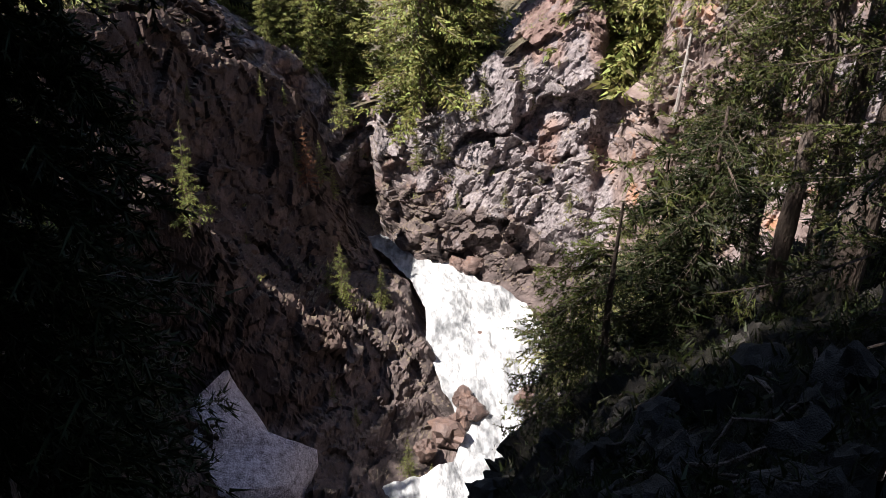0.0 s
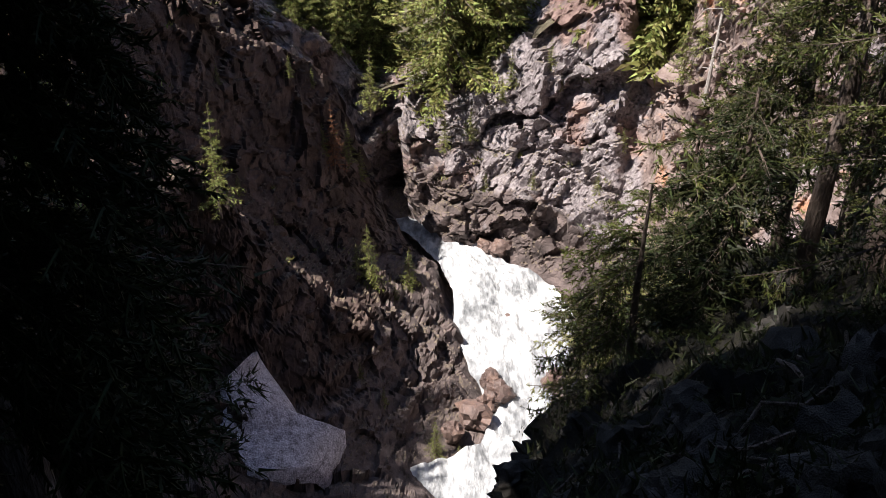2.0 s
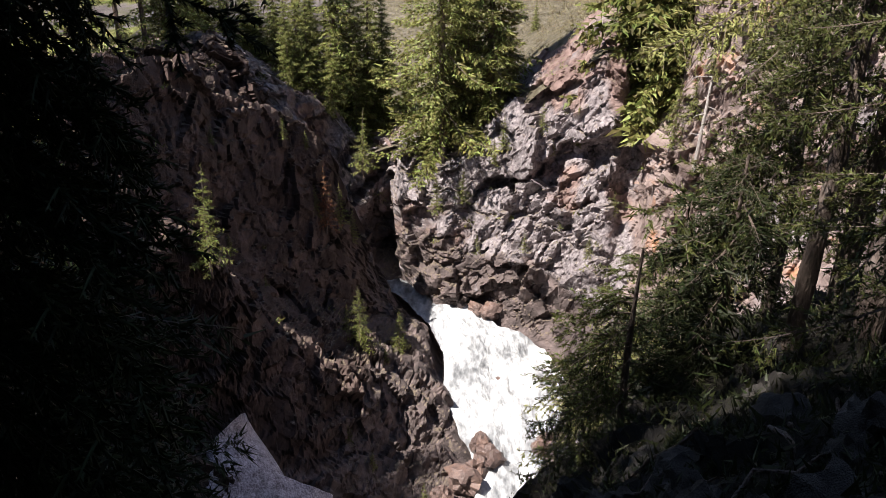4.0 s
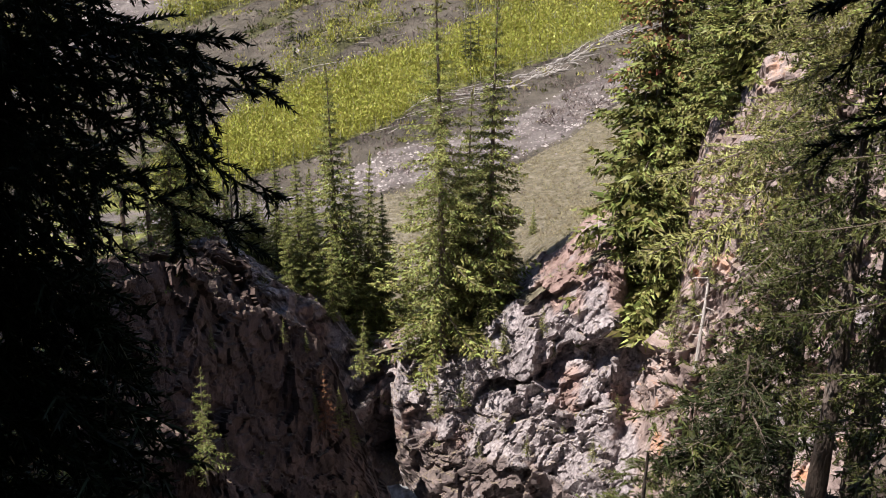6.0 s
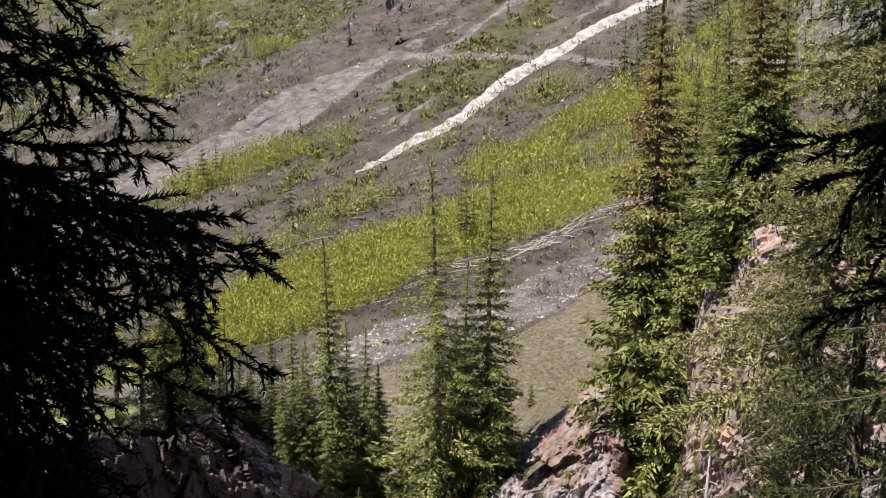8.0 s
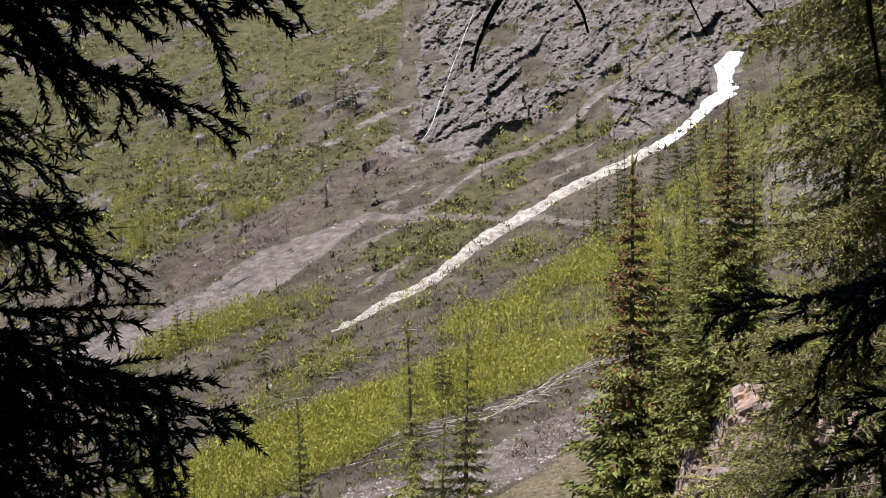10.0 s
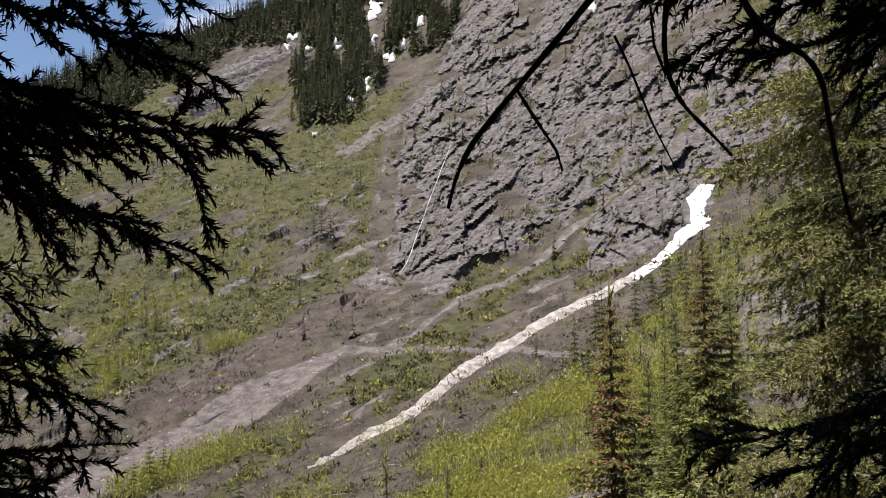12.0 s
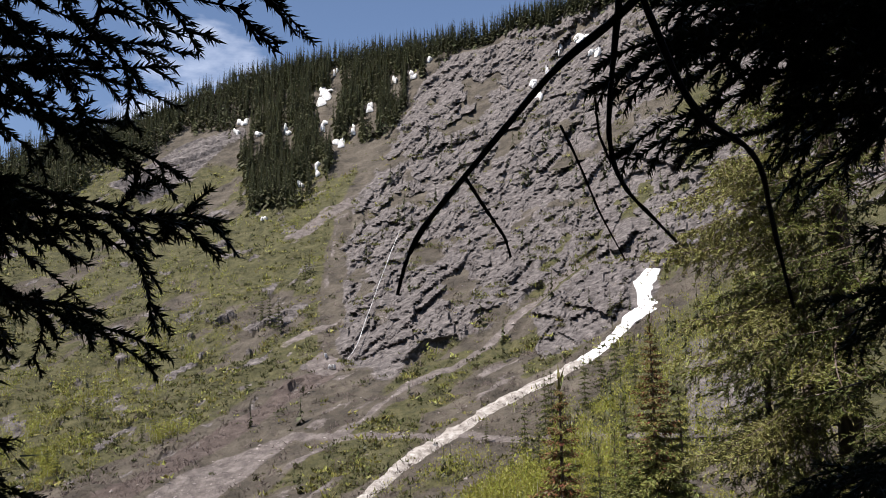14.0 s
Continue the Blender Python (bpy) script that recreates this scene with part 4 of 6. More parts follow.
    v, f = spikes(P[~brown], D[~brown], W[~brown])
    part("crown", mesh("crown", v, f, mat), tree)
    if cones:
        v, f = spikes(P[brown], D[brown], 1.3 * W[brown])
        part("brown_top", mesh("brown_top", v, f, M_RED), tree, "rust-brown cones and old needles")
    return tree


def stand_at(b, d, z=None, sink=0.2, sheets=("gorge", "near")):
    x, y = d * math.sin(radians(b)), d * math.cos(radians(b))
    return x, y, (ground_at(x, y, sheets) if z is None else z) - sink


def lean_at(x, y, z, lean=0, way=0, turn=0, size=1.0):
    return Matrix.Translation((x, y, z)) @ Matrix.Rotation(radians(lean), 4, (math.cos(radians(way)), math.sin(radians(way)), 0)) @ Matrix.Rotation(radians(turn), 4, "Z") @ Matrix.Scale(size, 4)


# one of each build, 10 m tall, then copied
KINDS = {
    "broad": spruce("spruce", 10, 0.205, 1, boughs=150, stations=8, tuft=0.98, split=3, ragged=0.45, label="tall green spruce with drooping boughs on the gorge rim"),
    "hero": spruce("spruce", 10, 0.205, 21, boughs=170, stations=10, tuft=0.62, split=4, bare=0.07, ragged=0.5, label="very tall green spruce with drooping boughs on the gorge rim"),
    "slim": spruce("spruce", 10, 0.15, 2, boughs=140, stations=7, ragged=0.5, tuft=0.95, split=3, label="slender dark green spruce on the gorge rim"),
    "dense": spruce("spruce", 10, 0.19, 3, boughs=100, stations=7, bare=0.01, ragged=0.45, tuft=0.9, split=2, label="bushy young spruce at the rim of the gorge"),
    "thin": spruce("spruce", 10, 0.2, 4, boughs=60, stations=10, ragged=0.6, droop=0.3, tuft=0.8, label="sparse half-bare spruce behind the rock ridge"),
    "brown": spruce("spruce", 10, 0.185, 6, boughs=180, stations=8, ragged=0.45, tuft=0.98, split=3, cones=0.4, label="tall spruce with a rust-brown cone-laden top"),
}
# kind, bearing, distance, base height, tree height
RIM_TALL = [
    ("hero", -0.1, 61.8, 11.4, 22.4), ("slim", 2.7, 63.0, 12.2, 20.6), ("slim", -6.3, 68, 9.5, 18.3), ("thin", -12.5, 66, 13.0, 10.9),
    ("slim", -9.6, 67, 10.5, 12.2), ("slim", -8.4, 69, 9.5, 13.2), ("slim", -4.5, 68, 8.6, 13.4), ("slim", -7.5, 70, 9.5, 11.0),
    ("slim", -5.4, 70, 9.5, 12.5), ("broad", -3.6, 69, 9.0, 10.0), ("broad", -10.8, 70, 10, 9.5), ("slim", 1.2, 67, 11, 15.5),
    ("broad", 0.9, 64.5, 11.5, 12.0), ("slim", -9.0, 64.5, 13.6, 7.0), ("slim", -7.9, 65, 12.8, 8.6), ("dense", 5.15, 80, 9.9, 4.9), ("dense", 7.6, 84, 9.8, 3.0)]
RIM_FOOT = [
    ("slim", -11.4, 67, 10.5, 11.0), ("slim", -13.6, 68, 11.0, 13.0), ("thin", -12.1, 64.5, 12.4, 11.6),
    ("dense", -6.6, 64.6, 12.0, 6.5), ("dense", -5.2, 67, 10.0, 7.2), ("dense", -4.1, 68, 9.0, 6.4), ("dense", -2.2, 68, 9.8, 6.0),
    ("dense", 1.4, 62.4, 12.0, 7.0), ("dense", 3.8, 64, 12.6, 7.5), ("dense", -0.9, 62.2, 11.0, 5.0)]
RIM_FAR_SIDE = [
    ("brown", 11.7, 61.0, 17.0, 26.0), ("broad", 12.6, 62.0, 16.0, 19.5), ("dense", 10.9, 60.5, 16.8, 13.5), ("slim", 13.2, 59, 17.0, 18.0),
    ("brown", 16.8, 53.0, 25.0, 20.4), ("broad", 15.5, 55.0, 21.0, 20.5), ("slim", 18.2, 53, 30, 13), ("broad", 13.8, 62, 17, 22), ("slim", 14.6, 58, 18, 22)]
r = random.Random(14)
for i in range(10):  # a belt of young ones behind the fin of rock
    u = i / 9
    RIM_FOOT.append(("dense", -13.2 + 6.5 * u + r.uniform(-0.2, 0.2), 66.5 + 3.0 * u, 14 - 4.5 * u, r.uniform(5, 8)))
for i in range(7):  # and taller ones on towards the shaded side
    u = i / 6
    RIM_TALL.append(("slim" if i < 2 else "thin", -14.0 - 8.0 * u, 64 - 9 * u + r.uniform(-2, 2), 16 + 6 * u, r.uniform(12, 17)))
for i in range(4):
    RIM_TALL.append(("thin", -23 - 1.5 * i, r.uniform(34, 38.5), 16.5, r.uniform(11, 15)))
for i, (kind, b, d, z, h) in enumerate(RIM_TALL + RIM_FOOT + RIM_FAR_SIDE):
    x, y, g = stand_at(b, d, sheets=("gorge", "mount"))
    top = z + h
    g = min(g, top - 0.6 * h)
    copy_thing(KINDS[kind], lean_at(x, y, g, r.uniform(0, 1.2), r.uniform(0, 360), 137 * i, (top - g) / 10))
# small trees on the rocks
KINDS["sapling"] = spruce("spruce", 4, 0.24, 8, boughs=55, stations=5, bare=0.02, label="small spruce growing from a rock ledge", tuft=0.85, split=3)
KINDS["rusty"] = spruce("spruce", 4, 0.22, 9, mat=M_RED, boughs=55, stations=5, bare=0.02, label="small spruce with rust-brown dying needles on the ridge", tuft=0.85, split=3)
LEDGE = [("sapling", -14.7, -30.7, 4.7), ("rusty", -7.3, -29.3, 3.9), ("sapling", -6.4, -29.2, 2.6), ("sapling", -7.9, -28.6, 1.9), ("sapling", -5.5, -36.2, 4.4), ("sapling", -2.9, -36.3, 3.0), ("sapling", -6.4, -35.4, 2.2),
         ("sapling", -3.9, -36.9, 1.5), ("sapling", -5.7, -30.2, 2.2), ("sapling", -13.4, -30.4, 1.3), ("sapling", -11.4, -32.6, 1.1), ("sapling", -6.6, -41.4, 1.6), ("sapling", -5.0, -42.6, 1.3), ("sapling", -9.6, -24.4, 1.4), ("sapling", -13.8, -24.4, 1.3), ("sapling", -8.3, -25.0, 1.2), ("sapling", -1.2, -45.4, 2.6), ("sapling", 0.6, -45.9, 1.5)]
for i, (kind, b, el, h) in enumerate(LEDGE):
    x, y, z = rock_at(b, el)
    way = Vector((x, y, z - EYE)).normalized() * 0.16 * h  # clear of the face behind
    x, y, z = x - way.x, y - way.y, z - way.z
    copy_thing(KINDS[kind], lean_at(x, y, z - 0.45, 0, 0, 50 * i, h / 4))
WALL = [(5.9, -24.4, 2.0), (6.6, -25.6, 1.2), (3.1, -26.2, 1.8), (-0.4, -29.0, 2.8), (1.2, -28.4, 2.6), (3.6, -25.4, 2.3), (4.4, -27.2, 1.4), (8.1, -25.0, 1.5), (2.2, -31.2, 1.4), (5.2, -31.0, 1.5), (7.4, -29.6, 1.2), (9.3, -31.0, 1.6), (11.0, -24.4, 3.2), (11.9, -23.6, 3.4), (13.6, -24.6, 3.8), (14.5, -23.0, 3.4), (12.7, -23.4, 4.4), (-1.0, -26.0, 2.0), (0.4, -25.6, 2.8), (2.0, -25.0, 2.6), (-2.2, -25.6, 2.8), (10.6, -28.6, 1.6), (15.4, -20.6, 3.0), (16.6, -18.4, 3.0), (17.6, -14.0, 2.6), (-4.9, -24.2, 4.2), (-4.1, -24.6, 3.4), (-5.7, -23.6, 4.2), (-3.3, -24.4, 3.0), (-6.6, -23.0, 3.6)]
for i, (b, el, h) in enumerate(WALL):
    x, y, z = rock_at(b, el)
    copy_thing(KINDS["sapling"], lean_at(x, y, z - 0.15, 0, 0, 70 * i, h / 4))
# an unseen forest at the viewer's side and back, added to shade the near slope
r = random.Random(4)
KINDS["shade"] = spruce("spruce", 10, 0.2, 10, boughs=70, stations=4, tuft=2.0, label="tall unseen spruce of the shading forest around the viewpoint")
for i in range(36):
    b = r.uniform(-172, -95) if i < 28 else r.uniform(70, 190)
    d = r.uniform(7, 12) if i < 10 else r.uniform(10, 28)
    x, y = d * math.sin(radians(b)), d * math.cos(radians(b))
    rise = np.interp(-b, (32, 70, 110, 180), (0.0, 0.25, 0.5, 0.6)) * d if b < 0 else 0.4 * d
    copy_thing(KINDS["shade"], lean_at(x, y, 37.0 + rise, 0, 0, 97 * i, r.uniform(1.6, 2.4)))
# High crowns out of view, placed to shade the near slope.
KINDS["canopy"] = spruce("spruce", 10, 0.16, 12, boughs=64, stations=6, bare=0.42, tuft=2.0, label="tall unseen spruce with a high shading crown above the viewpoint")
for i, (x, y) in enumerate([(1.8, -2.6), (-2.2, -1.4), (-6.5, -0.8), (4.6, -4.2), (-9.5, -0.5), (-5.0, -3.0), (-4.5, 2.0)]):
    copy_thing(KINDS["canopy"], lean_at(x, y, 36.5, 0, 0, 61 * i, 2.7))
for i in range(9):  # out of view on the bank beside the viewpoint, added to shade the gorge's bed
    x, y = -28 + 10.5 * (i % 5) / 4 + r.uniform(-1, 1), 16.5 + 5.5 * (i // 5) + r.uniform(-1, 1)
    copy_thing(KINDS["shade"], lean_at(x, y, 28.5, 0, 0, 41 * i, r.uniform(1.9, 2.3)))
for i in range(11):  # out of view on the shoulder beside the gorge, added to shade the snow and the foot of the spur
    copy_thing(KINDS["shade"], lean_at(-20.5 + r.uniform(-1.5, 1.5), 21.5 + 1.15 * i, 18.5, 0, 0, 53 * i, r.uniform(1.65, 1.85)))
# More unseen trees towards the sun, sized to shade slope and brink.
for i, (x, y) in enumerate([(-12.5, 8.0), (-13.5, 4.5), (-12.0, 1.5), (-15.5, 7.0), (-14.5, 0.5), (-16.0, 11.0)]):
    copy_thing(KINDS["shade"], lean_at(x, y, 36.0, 0, 0, 71 * i, 2.75 if i else 2.1))
for t in KINDS.values():  # the patterns themselves stand in that forest too
    x, y = r.uniform(-26, -16), r.uniform(-16, -4)
    t.matrix_basis = lean_at(x, y, 40)

# ---- the mountain's cover ----


def on_mountain(b, el, pad=0.0):
    """Points of the mountain at bearings and elevations."""
    top = np.interp(b, B, ridge_el)
    row = 12 + (el + 17.5) / (top + 17.5) * (MROWS - 1)
    col = (b - B[0]) / (B[1] - B[0])
    ok = (row >= 12) & (row < 11 + MROWS) & (col > 0) & (col < len(B) - 2)
    row, col = np.clip(row, 12, 10 + MROWS), np.clip(col, 0, len(B) - 3)
    i, j = row.astype(int), col.astype(int)
    u, v = (row - i)[:, None], (col - j)[:, None]
    p = MGRID[i, j] * (1 - u) * (1 - v) + MGRID[i + 1, j] * u * (1 - v) + MGRID[i, j + 1] * (1 - u) * v + MGRID[i + 1, j + 1] * u * v
    return p, ok


def cast(n, seed, b=(-28, 27), el=(-17, 25)):
    """Random places on the mountain with their covers."""
    r = np.random.RandomState(seed)
    bb, ee = r.uniform(*b, n), r.uniform(*el, n)
    p, ok = on_mountain(bb, ee)
    keep = ok & (np.hypot(p[:, 0], p[:, 1]) > 74)
    bb, ee, p = bb[keep], ee[keep], p[keep]
    z = zones(bb, ee, rough_noise(p, 60.0, 5, 21), rough_noise(p, 14.0, 4, 25))
    return bb, ee, p, z, np.random.RandomState(seed + 1)


def far_spruce(p, h, wide, r):
    """Many distant spruces as one cloud of sprays with trunks."""
    k = 20
    n = len(p)
    u = np.tile((np.arange(k) + 0.5) / k, (n, 1))
    a = r.uniform(0, 2 * np.pi, (n, k))
    L = (h * wide)[:, None] * (1 - u) ** 0.85 * r.uniform(0.55, 1.15, (n, k)) + 0.015 * h[:, None]
    out = np.stack([np.cos(a), np.sin(a), 0 * a], -1)
    root = p[:, None] + np.stack([0 * u, 0 * u, h[:, None] * (0.03 + 0.96 * u)], -1)
    d = out * L[..., None]
    d[..., 2] -= 1.25 * L * (1 - 0.5 * u) - 0.03 * h[:, None]
    side = np.stack([-np.sin(a), np.cos(a), 0 * a], -1) * (0.42 * L)[..., None]
    v1, f1 = blades(root.reshape(-1, 3), d.reshape(-1, 3), side.reshape(-1, 3))
    x = np.array([1.0, 0, 0])
    w = (0.012 * h)[:, None] * x
    spire = np.zeros((n, 3))
    spire[:, 2] = h
    v2, f2 = blades(p, spire * 1.02, w)
    return joined([(v1, f1), (v2, f2)])


def clumps(p, size, k, r, thin=0.07, long=0.26):
    """Low bushes: k sprays spreading up and out from each place."""
    n = len(p)
    c = r.randn(n, k, 3) * size[:, None, None] * np.array([0.42, 0.42, 0.16])
    c[..., 2] = np.abs(c[..., 2]) + 0.02
    d = r.randn(n, k, 3) * (long * size)[:, None, None]
    d[..., 2] = np.abs(d[..., 2]) + 0.2 * size[:, None]
    w = r.randn(n, k, 3) * (thin * size)[:, None, None]
    return spikes((p[:, None] + c).reshape(-1, 3), d.reshape(-1, 3), w.reshape(-1, 3))


def stuff(name, vf, mat, label, category):
    v, f = vf
    return tagged(new(name, mesh(name, v, f, mat)), label, category, "", "stuff")


SNOW_SPOTS = [(-0.83, 18.2, 0.9, 0.6), (-0.83, 16.8, 0.4, 0.4), (-0.04, 15.9, 0.5, 0.3), (-1.3, 14.4, 0.35, 0.5), (-2.2, 13.6, 0.3, 0.25), (1.74, 17.7, 0.4, 0.5), (0.76, 16.7, 0.3, 0.4), (-5.4, 16.9, 0.4, 0.25), (-5.7, 16.2, 0.3, 0.25), (-4.5, 16.1, 0.35, 0.2), (3.2, 19.2, 0.2, 0.4), (4.2, 19.4, 0.35, 0.3),
              (5.3, 20.0, 0.3, 0.2), (10.97, 18.7, 0.6, 0.4), (11.4, 18.2, 0.35, 0.6), (11.96, 19.3, 0.2, 0.7), (14.0, 21.1, 0.8, 0.35), (14.7, 20.1, 0.5, 0.3), (12.7, 20.4, 0.25, 0.3), (-4.1, 11.6, 0.25, 0.2), (-2.9, 16.4, 0.3, 0.3), (-0.2, 19.5, 0.2, 0.3),
              (-0.72, 4.03, 0.16, 0.08), (-0.41, 3.36, 0.25, 0.12)]
bits = random.Random(19)
SNOW_BITS = [(b + bits.uniform(-0.5, 0.5) * wb, e + bits.uniform(-0.6, 0.6) * we, wb * bits.uniform(0.6, 1.2), we * bits.uniform(0.6, 1.1)) for b, e, wb, we in SNOW_SPOTS for _ in range(3)]


def snow_on_slope():
    """The snow tongue in the gully, and smaller leftovers, lying on the mountain."""
    s = np.linspace(0, 1, 240)
    # both edges, from the head at the cliff's foot down to the tip: bearing and elevation
    lb, le = (16.95, 16.1, 16.35, 16.2, 15.5, 14.9, 13.6, 11.3, 8.2, 5.0, 3.9, 0.4, -1.2, -3.3, -4.75), (8.45, 7.7, 7.1, 6.4, 5.9, 5.1, 4.1, 2.9, 1.45, -0.35, -0.9, -3.65, -4.3, -5.55, -6.35)
    rb, re = (17.7, 17.4, 17.25, 18.0, 16.2, 15.3, 14.0, 11.7, 8.5, 5.6, 4.4, 0.9, -0.7, -3.0, -4.6), (8.4, 7.35, 6.8, 6.4, 5.5, 4.6, 3.55, 2.4, 0.95, -1.05, -1.75, -4.2, -4.8, -5.9, -6.5)
    keys = np.concatenate([[0], np.cumsum(np.hypot(np.diff(np.add(lb, rb) / 2), np.diff(np.add(le, re) / 2)))])
    keys /= keys[-1]
    jag = [0.09 * rough_noise(np.stack([s * 60, 0 * s + 7 * i, 0 * s], 1), 1.0, 4, 301 + i) for i in range(2)]
    v = np.linspace(-1, 1, 15)[None, :]
    w = (v + 1) / 2
    bb = ((np.interp(s, keys, lb) - jag[0])[:, None] * (1 - w) + (np.interp(s, keys, rb) + jag[1])[:, None] * w).ravel()
    ee = ((np.interp(s, keys, le) + jag[0])[:, None] * (1 - w) + (np.interp(s, keys, re) - jag[1])[:, None] * w).ravel()
    p, _ = on_mountain(bb, ee)
    n = np.array([-0.25, -0.75, 0.6])
    g = p.reshape(240, 15, 3)
    for _ in range(14):  # snow levels the ground under it
        g[1:-1] = 0.25 * g[:-2] + 0.5 * g[1:-1] + 0.25 * g[2:]
    g[:] = g.mean(axis=1, keepdims=True) * 0.5 + g * 0.5
    g[:, 1:-1] = 0.25 * g[:, :-2] + 0.5 * g[:, 1:-1] + 0.25 * g[:, 2:]
    far = np.linalg.norm(g.reshape(-1, 3) - np.array([0, 0, EYE]), axis=1)
    way = place(bb, np.cos(np.radians(ee)), np.sin(np.radians(ee)))
    up = (1.0 - 1.7 * np.abs(v) ** 6 * np.ones((240, 1))).ravel()
    far = far - np.repeat(np.interp(s, (0, 0.25, 0.5), (2.0, 1.3, 1.1)), 15) * up
    p = way * far[:, None] + np.array([0, 0, EYE])
    p += n * (0.4 * rough_noise(p, 7, 4, 5) + 0.2 * rough_noise(p, 1.6, 3, 6))[:, None]
    me = mesh("snow_gully", p, grid_faces(240, 15), M_SNOW_TONGUE, smooth=True)
    add_masks(me, clean=np.repeat(np.interp(s, (0.16, 0.34), (1.0, 0.0)), 15))
    tagged(new("snow_gully", me), "long dirty-white snow tongue in a mountain gully", "snow")
    # a thin strip left on the scree
    b, e = np.linspace(-7.3, -10.1, 60), np.linspace(-2.4, -3.85, 60) + 0.04 * rough_noise(np.stack([np.arange(60) / 9, np.zeros(60), np.zeros(60)], 1), 1.0, 3, 311)
    half = 0.055 * np.interp(np.arange(60), (0, 12, 45, 59), (0.2, 1, 0.7, 0.1))
    w = np.linspace(-1, 1, 5)[None, :]
    eb, ee = (b[:, None] + 0 * w).ravel(), (e[:, None] + half[:, None] * w).ravel()
    far = np.linalg.norm(on_mountain(eb, ee)[0] - np.array([0, 0, EYE]), axis=1).reshape(60, 5).mean(1)
    far = np.convolve(np.pad(far, 6, mode="edge"), np.ones(13) / 13, "valid") - 1.6
    p = place(eb, np.cos(np.radians(ee)), np.sin(np.radians(ee))) * np.repeat(far, 5)[:, None] + np.array([0, 0, EYE]) + n * (0.5 - 0.6 * np.tile(w.ravel() ** 2, 60))[:, None]
    tagged(new("snow_strip", mesh("snow_strip", p, grid_faces(60, 5), M_SNOW_FAR, smooth=True)), "thin white strip of leftover snow on grey scree", "snow")
    # leftovers among the upper forest, at the cliff's top and on the scree fan
    r = np.random.RandomState(8)
    for b0, e0, wb, we in SNOW_BITS:
        a = np.linspace(0, 2 * np.pi, 22, endpoint=False)
        rad = 0.8 * (1 + 0.35 * np.sin(a * 2 + r.rand() * 6) * r.rand() + 0.2 * np.sin(a * 3 + r.rand() * 6) + 0.1 * r.randn(22))
        rings = []
        for k in (0.05, 0.5, 0.85, 1.0):
            q, _ = on_mountain(b0 + 0.5 * wb * k * rad * np.cos(a), e0 + 0.5 * we * k * rad * np.sin(a) + 0.5 * wb * 0.35 * k * np.cos(a))
            rings.append(q + n * (2.4 - 1.9 * k ** 3))
        i = np.arange(88).reshape(4, 22)
        j = np.roll(i, -1, axis=1)
        f = np.stack([i[:-1], j[:-1], j[1:], i[1:]], -1).reshape(-1, 4)
        tagged(new("snow_patch", mesh("snow_patch", np.concatenate(rings), f, M_SNOW_FAR, smooth=True)), "small white patch of leftover snow on the mountain", "snow", "snow patches")


snow_on_slope()


def waterfall():
    """A thread of falling water down the cliff."""
    s = np.linspace(0, 1, 60)
    b = np.interp(s, (0, 0.2, 0.4, 0.6, 0.8, 0.93, 1), (3.46, 2.9, 2.41, 1.77, 1.29, 0.97, 0.6)) + 0.025 * np.sin(s * 25)
    e = np.interp(s, (0, 0.2, 0.4, 0.6, 0.8, 0.93, 1), (10.8, 9.4, 8.15, 6.46, 5.08, 4.16, 3.8))
    half = np.interp(s, (0, 0.2, 0.5, 0.8, 1), (0.012, 0.03, 0.012, 0.034, 0.02)) * (0.7 + 0.5 * np.sin(s * 47) * np.sin(s * 19))
    v = np.linspace(-1, 1, 5)[None, :]
    p, _ = on_mountain((b[:, None] + half[:, None] * v).ravel(), (e[:, None] + 0 * v).ravel())
    p = p.reshape(60, 5, 3)
    for _ in range(20):
        p[1:-1] = 0.25 * p[:-2] + 0.5 * p[1:-1] + 0.25 * p[2:]
    p = p.reshape(-1, 3) + np.array([-0.4, -0.8, 0.4]) * 3.5
    tagged(new("waterfall", mesh("waterfall", p, grid_faces(60, 5), M_FOAM, smooth=True)), "thin white waterfall threading down a grey cliff", "waterfall")


waterfall()

# upper forest
b, e, p, z, r = cast(90000, 100, el=(10, 24.9))
top = np.interp(b, B, ridge_el)
low = np.interp(b, (-28, -17.8, -15, -12.3, -8.5, -5.9, -5.4, -5.0, -4.1, -1.9, -1.3, 0.6, 3.2, 4.5, 7.1, 9.8, 14), (9, 11.9, 12.7, 14.3, 16.2, 16.3, 14.3, 12.2, 12.3, 12.2, 13.8, 16.2, 17.2, 19.2, 20.8, 21.8, 22.8)) - 0.3 + 0.7 * rough_noise(p, 45, 3, 14)
wood = ramp(e - low, -0.2, 0.5) * (0.5 + 0.5 * ramp(rough_noise(p, 40, 3, 9), -0.5, 0.1))
keep = (r.rand(len(b)) < wood * 0.85) & (e < top - 0.02)
for b0, e0, wb, we in SNOW_SPOTS:
    keep &= ~((np.abs(b - b0) < 0.5 * wb + 0.22) & (e > e0 - 1.35) & (e < e0 + 0.5 * we))
pf = p[keep]
hf = r.uniform(9, 20, len(pf)) * np.where(r.rand(len(pf)) < 0.3, 0.6, 1)
stuff("far_forest", far_spruce(pf, hf, r.uniform(0.15, 0.21, len(pf)), r), M_NEEDLE_FAR, "dense dark spruce forest along the mountain ridge", "forest")
# the skyline's own row
bs = np.arange(-28, 27, 0.05) + np.random.RandomState(3).uniform(-0.04, 0.04, 1100)
es = np.interp(bs, B, ridge_el) - np.random.RandomState(5).uniform(0.02, 0.5, 1100)
ps, _ = on_mountain(bs, es)
